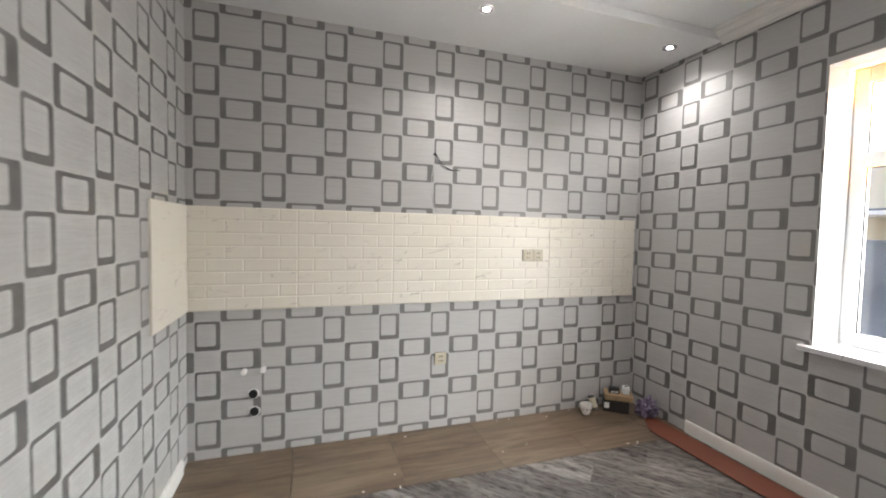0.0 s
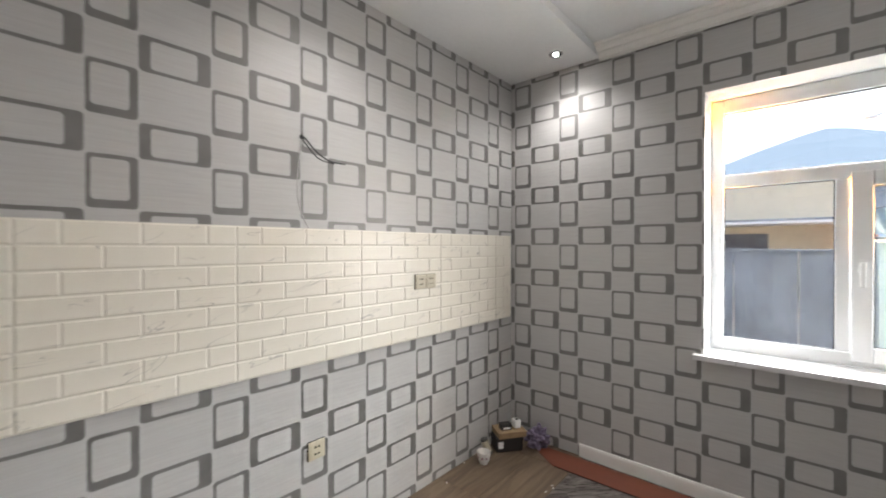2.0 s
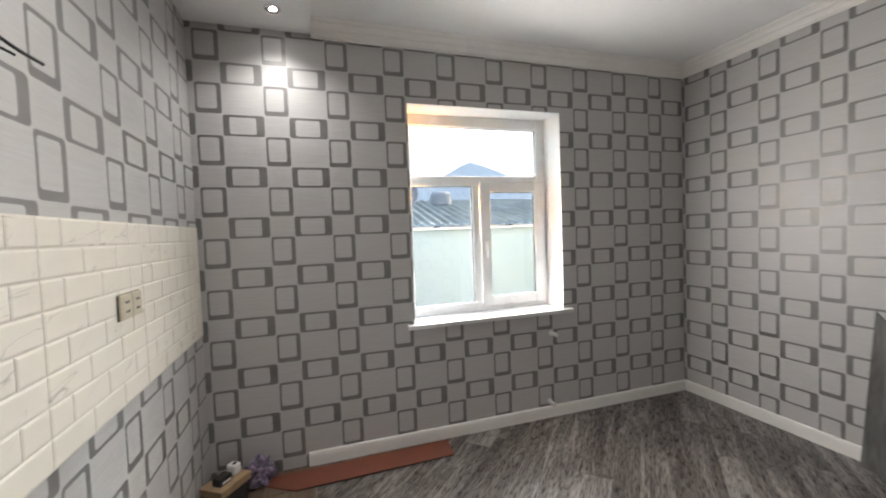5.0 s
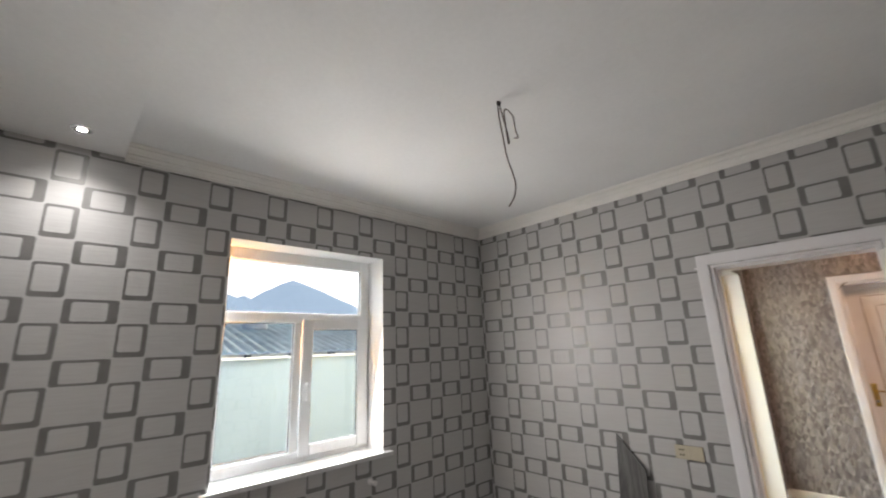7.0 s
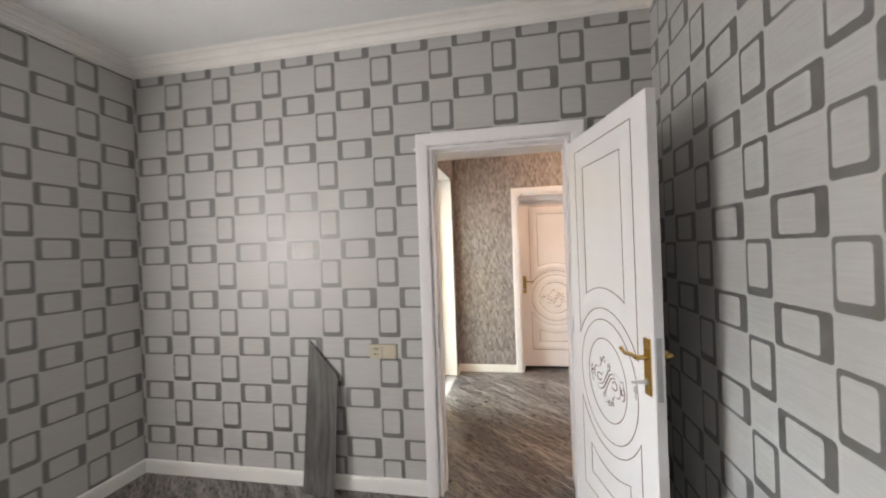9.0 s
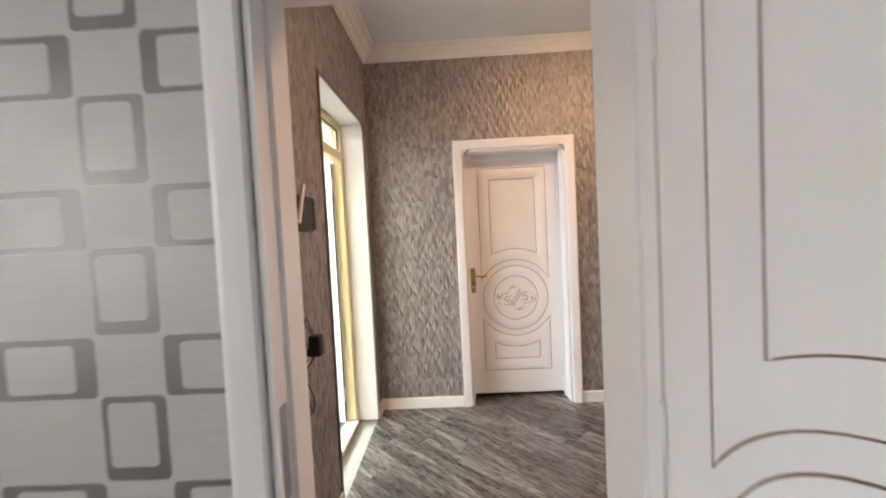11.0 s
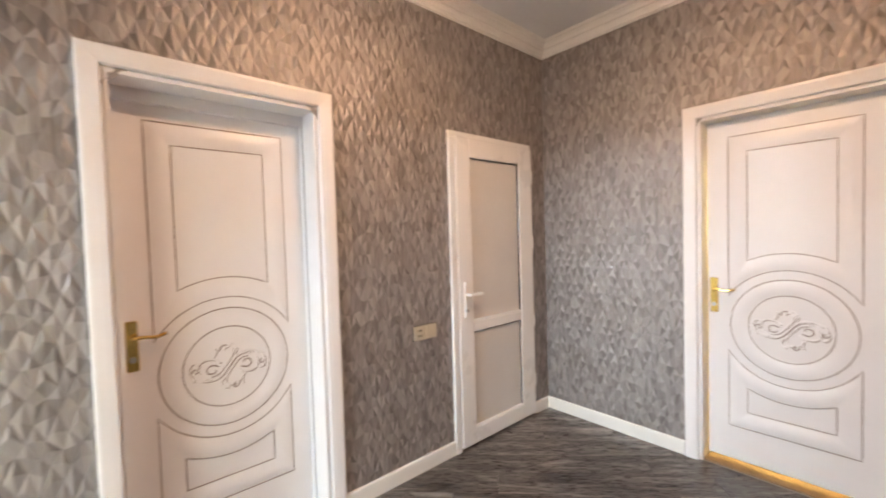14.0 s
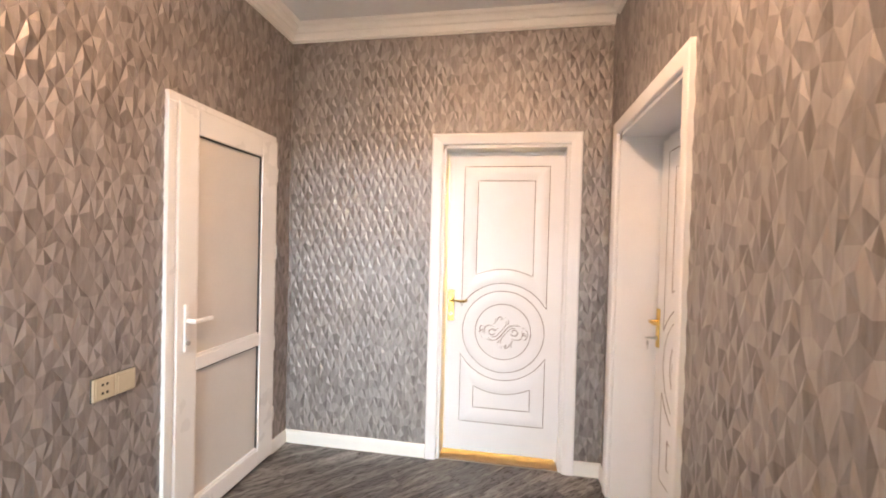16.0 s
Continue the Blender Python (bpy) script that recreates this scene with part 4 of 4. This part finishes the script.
plate("wall_socket", "ivory double socket on the cream tiles", pose(1.687, KN - 0.014, 1.258), ["socket", "socket"])
plate("wall_socket", "ivory single socket low on the papered wall", pose(0.961, KN, 0.510), ["socket"])
plate("wall_socket", "ivory socket and switch beside the kitchen door", pose(0.926, KS, 0.857, 0, 0, 180), ["socket", "switch"])
plate("wall_socket", "ivory socket and switch on faceted wallpaper", pose(-1.331, HS + 0.008, 0.846, 0, 0, 180), ["socket", "switch"])
plate("wall_socket", "ivory socket holding a black adapter", pose(HE - 0.008, -2.043, 0.935, 0, 0, -90), ["socket"])

# ---- router corner ----
ad = thing("power_adapter", "black plug-in power adapter in the socket", "adapter", pose(HE - 0.018, -2.058, 0.978))
part("adapter_body", boxes(((-0.062, -0.026, -0.045), (-0.012, 0.026, 0.045)), bevel=0.008), BLACK, ad)
part("plug", boxes(((-0.013, -0.015, -0.045), (0.004, 0.015, -0.012)), bevel=0.003), BLACK, ad)
rt = thing("wifi_router", "small white router with two upright antennas", "router", pose(HE - 0.055, -1.812, 1.535))
part("router_body", boxes(((-0.018, -0.080, -0.054), (0.018, 0.080, 0.054)), bevel=0.008), ROUTER, rt)
part("grille", boxes(((-0.0205, -0.066, -0.022), (-0.0185, 0.064, 0.034)), bevel=0.001), ROUTER_GREY, rt, "grey grille panel")
part("button", boxes(((-0.0205, -0.072, -0.046), (-0.0185, -0.062, -0.036)), bevel=0.001), ROUTER_GREY, rt)
part("mount", boxes(((0.018, -0.03, -0.060), (0.05, 0.05, 0.02)), bevel=0.004), BLACK, rt)
for y, ly in ((0.078, -0.066), (-0.090, -0.078)):
    bm = boxes(((-0.006, -0.010, 0), (0.006, 0.010, 0.172)), bevel=0.004)
    bm.transform(Matrix.Translation((-0.020, y, -0.046)) @ pose(0, 0, 0, math.degrees(math.atan2(-ly, 0.16)), 0, 0))
    part("antenna", bm, ROUTER, rt)
mb = thing("modem_box", "glossy black modem box on the wall", "modem", pose(HE - 0.045, -2.022, 1.532))
part("modem_body", boxes(((-0.024, -0.105, -0.072), (0.024, 0.105, 0.072)), bevel=0.014), BLACK, mb)
part("front_band", boxes(((-0.026, -0.062, -0.066), (-0.0235, -0.058, 0.066))), SLOT, mb)
part("seam", boxes(((-0.0255, -0.098, -0.048), (-0.0235, 0.098, -0.045)), ((-0.0255, -0.098, 0.047), (-0.0235, 0.098, 0.050))), SLOT, mb)
part("wall_bracket", boxes(((0.024, -0.06, -0.04), (0.0445, 0.06, 0.04))), BLACK, mb)
xw = HE - 0.017
cb = thing("router_cable", "thin black power cable trailing down the wall", "cable")
part("cord", tube(bmesh.new(), smooth_line([(xw - 0.03, -1.792, 1.486), (xw - 0.012, -1.792, 1.44), (xw, -1.822, 1.33), (xw, -1.820, 1.25), (xw, -1.868, 1.168), (xw, -1.838, 1.128), (xw, -1.918, 0.966), (xw, -1.846, 0.917), (xw, -1.930, 0.84), (xw, -2.005, 0.775), (xw, -2.055, 0.706),
                                           (xw, -1.960, 0.705), (xw, -1.866, 0.728), (xw, -1.930, 0.70), (xw, -2.075, 0.685), (xw, -2.102, 0.730), (xw, -2.040, 0.82), (xw, -1.990, 0.865), (xw - 0.02, -2.015, 0.905), (xw - 0.04, -2.035, 0.942)], 8), 0.0028, 6), CABLE, cb, smooth=True)
cb = thing("adapter_loop", "short black cable loop above the adapter", "cable")
part("cord", tube(bmesh.new(), smooth_line([(xw - 0.035, -2.022, 1.035), (xw - 0.02, -2.012, 1.07), (xw - 0.01, -2.020, 1.10), (xw - 0.01, -2.042, 1.095), (xw - 0.02, -2.048, 1.06), (xw - 0.035, -2.046, 1.035)], 6), 0.003, 6), CABLE, cb, smooth=True)
cb = thing("link_cable", "thin black cable between router and modem", "cable")
part("cord", tube(bmesh.new(), smooth_line([(xw - 0.02, -1.755, 1.484), (xw - 0.01, -1.800, 1.462), (xw - 0.01, -1.880, 1.462), (xw - 0.02, -1.940, 1.470)], 6), 0.003, 6), CABLE, cb, smooth=True)

# ---- loose wires and pipes of the kitchen ----
wr = thing("wall_wire", "bare black wire sticking out of the wall", "wire")
part("strand", tube(bmesh.new(), smooth_line([(0.893, KN + 0.004, 1.968), (0.894, KN - 0.03, 1.955), (0.915, KN - 0.09, 1.89), (0.955, KN - 0.13, 1.85), (1.03, KN - 0.14, 1.845)], 8), 0.0035, 6), CABLE, wr, smooth=True)
part("strand", tube(bmesh.new(), smooth_line([(0.895, KN + 0.004, 1.966), (0.898, KN - 0.03, 1.93), (0.930, KN - 0.08, 1.865), (0.985, KN - 0.12, 1.843)], 8), 0.0028, 6), CABLE, wr, smooth=True)
part("wire_hole", rod(bmesh.new(), (0.893, KN - 0.001, 1.967), (0.893, KN + 0.01, 1.967), 0.012, 12), SLOT, wr)
# Grey tube drawn for the shadow line that runs down from the wire hole.
part("chase_shadow", tube(bmesh.new(), smooth_line([(0.893, KN, 1.962), (0.884, KN, 1.90), (0.872, KN, 1.80), (0.872, KN, 1.70), (0.890, KN, 1.62), (0.925, KN, 1.555)], 8), 0.0028, 6), ROUTER_GREY, wr, "shadow line of the cable chase, drawn as a grey tube")
WX, WY, WZ = 0.975, 0.530, K_CEIL
wr = thing("ceiling_wire", "loose brown lamp wires hanging from the ceiling", "wire", pose(WX, WY, WZ))
HANG = lambda u, z: (-0.69 * u, -0.72 * u, z)
part("strand", tube(bmesh.new(), smooth_line([HANG(0, 0.004), HANG(0.0, -0.08), HANG(0.010, -0.18), HANG(0.024, -0.31), HANG(0.046, -0.40), HANG(0.054, -0.46), HANG(0.042, -0.52), HANG(0.014, -0.565)], 8), 0.0036, 6), COPPER_CABLE, wr, smooth=True)
part("strand", tube(bmesh.new(), smooth_line([HANG(0.004, 0.004), HANG(0.014, -0.06), HANG(0.030, -0.15), HANG(0.040, -0.22), HANG(0.036, -0.235), HANG(0.030, -0.16), HANG(0.028, -0.06), HANG(0.042, -0.05), HANG(0.070, -0.09), HANG(0.076, -0.16), HANG(0.086, -0.205), HANG(0.068, -0.21)], 8), 0.0032, 6), COPPER_CABLE, wr, smooth=True)
part("ceiling_hook", tube(bmesh.new(), smooth_line([(0, 0, 0.004), (0.004, 0, -0.012), (-0.008, 0, -0.026), (-0.014, 0, -0.016), (-0.010, 0, -0.008)], 6), 0.004, 6), BLACK, wr)
for nm, x, z, lab in (("waste_pipe", -0.273, 0.383, "black open pipe stub in the wall"), ("waste_pipe", -0.266, 0.270, "black open pipe stub in the wall")):
    wp = thing(nm, lab, "pipe", pose(x, KN, z, 90, 0, 0), group="waste pipes")
    part("collar", lathe(bmesh.new(), [(0.020, 0.0), (0.027, 0.0), (0.027, 0.010), (0.025, 0.014), (0.020, 0.014)], 24), BLACK, wp, smooth=True)
    part("bore", lathe(bmesh.new(), [(0.001, 0.001), (0.034, 0.001), (0.033, 0.003), (0.001, 0.003)], 20), CHINA, wp)
for x, z in ((-0.324, 0.532), (-0.214, 0.537)):
    wp = thing("water_stub", "small white capped water pipe in the wall", "pipe", pose(x, KN, z, 90, 0, 0), group="water pipes")
    part("stub", lathe(bmesh.new(), [(0.001, 0), (0.018, 0), (0.018, 0.03), (0.012, 0.034), (0.012, 0.05), (0.001, 0.05)], 18), CHINA, wp, smooth=True)
for y, z in ((0.174, 0.660), (0.201, 0.122)):
    wp = thing("radiator_stub", "small white capped heating pipe in the wall", "pipe", pose(KE, y, z, 0, -90, 0), group="heating pipes")
    part("stub", lathe(bmesh.new(), [(0.001, 0), (0.022, 0), (0.022, 0.012), (0.013, 0.016), (0.013, 0.05), (0.017, 0.052), (0.017, 0.075), (0.001, 0.075)], 18), CHINA, wp, smooth=True)

# ---- things on the kitchen floor ----
rnd = random.Random(21)
bm = bmesh.new()
for k in range(15):
    x, y, s = rnd.uniform(0.2, 2.3), rnd.choice((rnd.gauss(1.965, 0.02), rnd.gauss(2.53, 0.008), rnd.uniform(2.0, 2.5))), rnd.uniform(0.003, 0.007)
    bmesh.ops.create_icosphere(bm, subdivisions=1, radius=s, matrix=Matrix.Translation((x, min(y, 2.548), 0.0035)) @ pose(0, 0, 0, 0, 0, rnd.uniform(0, 180)) @ Matrix.Diagonal((1.8, 0.8, 0.35, 1)))
tagged(part("plaster_crumbs", bm, WHITE), "scattered white plaster crumbs on the tiles", "crumbs", kind="stuff")
bx = thing("shoe_box", "flat black cardboard box on the floor", "box", pose(2.438, 2.438, 0.003, 0, 0, -37))
part("carton", boxes(((-0.097, -0.066, 0), (0.097, 0.066, 0.098)), bevel=0.003), BLACK_CARD, bx)
part("sticker", boxes(((-0.088, -0.0676, 0.03), (-0.050, -0.0662, 0.075))), WHITE_CARD, bx, "white paper sticker")
bx = thing("carton", "shallow brown cardboard box on the black box", "box", pose(2.452, 2.428, 0.102, 0, 0, -35))
part("carton_body", boxes(((-0.104, -0.074, 0), (0.104, 0.074, 0.040)), bevel=0.003), CARD, bx)
part("carton_lid", boxes(((-0.106, -0.076, 0.030), (0.106, 0.076, 0.043)), bevel=0.002), CARD, bx)
bx = thing("small_box", "small dark box with a pale label", "box", pose(2.420, 2.440, 0.146, 0, 0, -35))
part("carton", boxes(((-0.040, -0.028, 0), (0.040, 0.028, 0.042)), bevel=0.003), BLACK_CARD, bx)
part("sticker", boxes(((-0.024, -0.0295, 0.008), (0.030, -0.0281, 0.020))), WHITE_CARD, bx)
bx = thing("wall_plug", "white plastic fitting lying on the boxes", "fitting", pose(2.497, 2.395, 0.146, 0, 0, -30))
part("fitting_body", boxes(((-0.026, -0.030, 0), (0.026, 0.030, 0.060)), bevel=0.010), PVC, bx)
part("opening", boxes(((-0.012, -0.018, 0.0595), (0.012, 0.004, 0.0612))), SLOT, bx)
cup = thing("tea_bowl", "small white china bowl with a faded pattern", "bowl", pose(2.155, 2.440, 0.003))
part("bowl", lathe(bmesh.new(), [(0.018, 0.0), (0.027, 0.0), (0.028, 0.006), (0.039, 0.025), (0.045, 0.055), (0.047, 0.080), (0.044, 0.080), (0.041, 0.055), (0.034, 0.02), (0.01, 0.010)], 30), CHINA, cup, smooth=True)
for k in range(9):
    q = 0.7 * k
    bm = boxes(((-0.006, -0.001, -0.008), (0.006, 0.001, 0.008)), bevel=0.0008)
    bm.transform(pose(0.0445 * math.cos(q), 0.0445 * math.sin(q), 0.048, 0, 0, math.degrees(q) + 90))
    part("motif", bm, PINKISH, cup, "faded pink motif")
br = thing("tape_roll", "dark tape roll with a pale end leaning on the wall", "roll", pose(2.275, 2.478, 0.004, -16, -14, -12))
part("core", lathe(bmesh.new(), [(0.010, 0.0), (0.024, 0.0), (0.026, 0.003), (0.026, 0.112), (0.024, 0.115), (0.010, 0.115)], 20), BOARD, br)
part("wrapper", lathe(bmesh.new(), [(0.0262, 0.022), (0.0272, 0.022), (0.0272, 0.098), (0.0262, 0.098)], 20), IVORY, br, "pale paper wrapper")
bag = thing("crumpled_cloth", "crumpled lilac printed plastic bag", "bag", pose(2.600, 2.275, 0.0))
bm = bmesh.new()
bmesh.ops.create_icosphere(bm, subdivisions=4, radius=0.075)
rnd = random.Random(11)
for v in bm.verts:
    p = v.co.copy()
    k = 0.9 + 0.7 * noise.noise(p * 26) + 0.4 * noise.noise(p * 70)
    v.co = Vector((p.x * k * 0.8, p.y * k, max(0.003, (p.z * k + 0.055) * 1.15)))
part("bag", bm, FABRIC, bag)
pk = thing("floor_plank", "laminate plank lying face down, red-brown backing up", "plank", pose(2.535, 1.655, 0.002, 0, 0, 1.0))
bm = bmesh.new()
out = [(-0.098, -0.565), (0.098, -0.590), (0.098, 0.590), (0.02, 0.590), (-0.098, 0.42)]
lo_v, hi_v = [bm.verts.new((x, y, 0)) for x, y in out], [bm.verts.new((x, y, 0.008)) for x, y in out]
bm.faces.new(lo_v[::-1]), bm.faces.new(hi_v)
for i in range(5):
    bm.faces.new((lo_v[i], lo_v[(i + 1) % 5], hi_v[(i + 1) % 5], hi_v[i]))
part("backing", bm, RED_BACK, pk)
part("tongue", boxes(((-0.104, -0.56, 0.002), (-0.0985, 0.41, 0.005))), SLOT, pk)

oc = thing("laminate_offcut", "grey laminate offcut with a slanted top, leaning on the wall", "board")
bm = bmesh.new()
out = [(-0.105, 0.012), (0.100, 0.0), (0.108, 0.705), (-0.090, 0.925)]
lo_v, hi_v = [bm.verts.new((x, y, 0)) for x, y in out], [bm.verts.new((x, y, 0.009)) for x, y in out]
bm.faces.new(lo_v[::-1]), bm.faces.new(hi_v)
for i in range(4):
    bm.faces.new((lo_v[i], lo_v[(i + 1) % 4], hi_v[(i + 1) % 4], hi_v[i]))
part("offcut", bm, [BOARD], oc)
oc.matrix_world = Matrix.Translation((1.325, -1.088, 0.003)) @ pose(0, 0, 0, 0, 0, 180) @ pose(0, 0, 0, 83.5, 0, 0)

# ---- tiled splashback, brick by brick ----
def brick_mesh(w, h, t, b=0.006):
    """A flat tile relief brick with chamfered rim, front towards -y."""
    bm = bmesh.new()
    back = [bm.verts.new((x, 0, z)) for x, z in ((0, 0), (w, 0), (w, h), (0, h))]
    rim = [bm.verts.new((x, -t * 0.45, z)) for x, z in ((0, 0), (w, 0), (w, h), (0, h))]
    top = [bm.verts.new((x, -t, z)) for x, z in ((b, b), (w - b, b), (w - b, h - b), (b, h - b))]
    bm.faces.new(top)
    for p, q in ((back, rim), (rim, top)):
        for i in range(4):
            bm.faces.new((p[i], p[(i + 1) % 4], q[(i + 1) % 4], q[i]))
    return solid("brick", bm, TILE)


SPLASH_Z, ROW_H = 0.9200, 0.0788
BRICKS = {}


def splash_row(parent, m, total, row, shift):
    """One row of bricks along local x; every panel is 0.616 wide."""
    cuts = sorted({0.0, total} | {round(shift + 0.616 * k + o, 4) for k in range(-1, 7) for o in ((0.0, 0.100, 0.305, 0.510) if row % 2 == 0 else (0.0, 0.203, 0.408)) if 0.012 < shift + 0.616 * k + o < total - 0.012})
    for a, b in zip(cuts, cuts[1:]):
        w = round(b - a - 0.0022, 4)
        if w not in BRICKS:
            BRICKS[w] = brick_mesh(w, ROW_H - 0.0022, 0.0038)
        ob = new("brick", BRICKS[w])
        ob.parent = parent
        ob.matrix_basis = m @ pose(a + 0.0011, 0, 0.0011)


sp = thing("splashback", "cream glazed brick-relief tiles with faint marble veins", "tiles", kind="structure")
part("tile_bed", boxes(((KW, KN - 0.008, SPLASH_Z - 0.001), (KE - 0.022, KN - 0.0005, SPLASH_Z + 8 * ROW_H + 0.001))), MORTAR, sp)
part("tile_bed", boxes(((KW + 0.0005, 1.978, SPLASH_Z - 0.001), (KW + 0.008, KN - 0.0085, SPLASH_Z + 8 * ROW_H + 0.001))), MORTAR, sp)
for r in range(8):
    z = SPLASH_Z + (7 - r) * ROW_H
    splash_row(sp, pose(KW + 0.008, KN - 0.008, z), KE - 0.022 - KW - 0.008, r, 0.000)
part("end_tile", boxes(((KW + 0.0085, 1.979, SPLASH_Z), (KW + 0.013, KN - 0.016, SPLASH_Z + 8 * ROW_H)), bevel=0.002), TILE, sp, "smooth cream glazed end tile")

# ---- floor coverings, plank by plank ----
def clip(poly, axis, limit, keep_less):
    out = []
    for i, p in enumerate(poly):
        q = poly[(i + 1) % len(poly)]
        pin, qin = (p[axis] <= limit) == keep_less, (q[axis] <= limit) == keep_less
        if pin:
            out.append(p)
        if pin != qin:
            t = (limit - p[axis]) / (q[axis] - p[axis])
            out.append((p[0] + t * (q[0] - p[0]), p[1] + t * (q[1] - p[1])))
    return out


def slab_piece(name, poly, z0, z1, mat, parent):
    bm = bmesh.new()
    lo = [bm.verts.new((x, y, z0)) for x, y in poly]
    hi = [bm.verts.new((x, y, z1)) for x, y in poly]
    bm.faces.new(hi)
    for i in range(len(poly)):
        k = (i + 1) % len(poly)
        bm.faces.new((lo[i], lo[k], hi[k], hi[i]))
    return part(name, bm, mat, parent)


def planked(name, label, rects):
    fl = thing(name, label, "floor", kind="structure")
    rnd = random.Random(8)
    w, ln = 0.193, 1.215
    d, s = Vector((1, -1)).normalized(), Vector((1, 1)).normalized()
    for i in range(-24, 24):
        shift = rnd.uniform(0, ln)
        for j in range(-6, 7):
            a0, a1, b0, b1 = j * ln + shift + 0.0008, (j + 1) * ln + shift - 0.0008, i * w + 0.0006, (i + 1) * w - 0.0006
            quad = [tuple(d * a + s * b) for a, b in ((a0, b0), (a1, b0), (a1, b1), (a0, b1))]
            for x0, y0, x1, y1 in rects:
                p = clip(clip(clip(clip(quad, 0, x1, True), 0, x0, False), 1, y1, True), 1, y0, False)
                if len(p) >= 3 and abs(sum(p[k][0] * p[(k + 1) % len(p)][1] - p[(k + 1) % len(p)][0] * p[k][1] for k in range(len(p)))) > 0.002:
                    slab_piece("plank", p, -0.012, 0.0, LAMINATE, fl)
    return fl


planked("floor_kitchen", "grey-brown laminate planks laid diagonally in the kitchen", [(KW, KS, KE, 1.955)])
planked("floor_hall", "grey-brown laminate planks laid diagonally through the hall",
        [(HW, HS, HE, HN), (K_DOOR[0] + 0.016, KS - 0.165, K_DOOR[1] - 0.016, KS), (K_DOOR[0] + 0.016, HN, K_DOOR[1] + K_STEP - 0.016, KS - 0.165), (S_DOOR[0], HS - 0.3, S_DOOR[1], HS), (N_DOOR[0], HN, N_DOOR[1], KS), (PVC_DOOR[0], HS - 0.05, PVC_DOOR[1], HS)])
bt = thing("floor_tiles", "brown wood-look floor tiles along the counter wall", "floor", kind="structure")
xs = [KW, -0.030, 0.584, 1.200, 1.826, 2.440, KE]
for k, (a, b) in enumerate(zip(xs, xs[1:])):
    slab_piece("tile", [(a + 0.0015, 2.243), (b - 0.0015, 2.243), (b - 0.0015, KN - 0.001), (a + 0.0015, KN - 0.001)], -0.012, 0.002, BROWN_TILE, bt)
    slab_piece("tile", [(a + 0.0015, 1.9575), (b - 0.0015, 1.9575), (b - 0.0015, 2.240), (a + 0.0015, 2.240)], -0.012, 0.002, BROWN_TILE, bt)
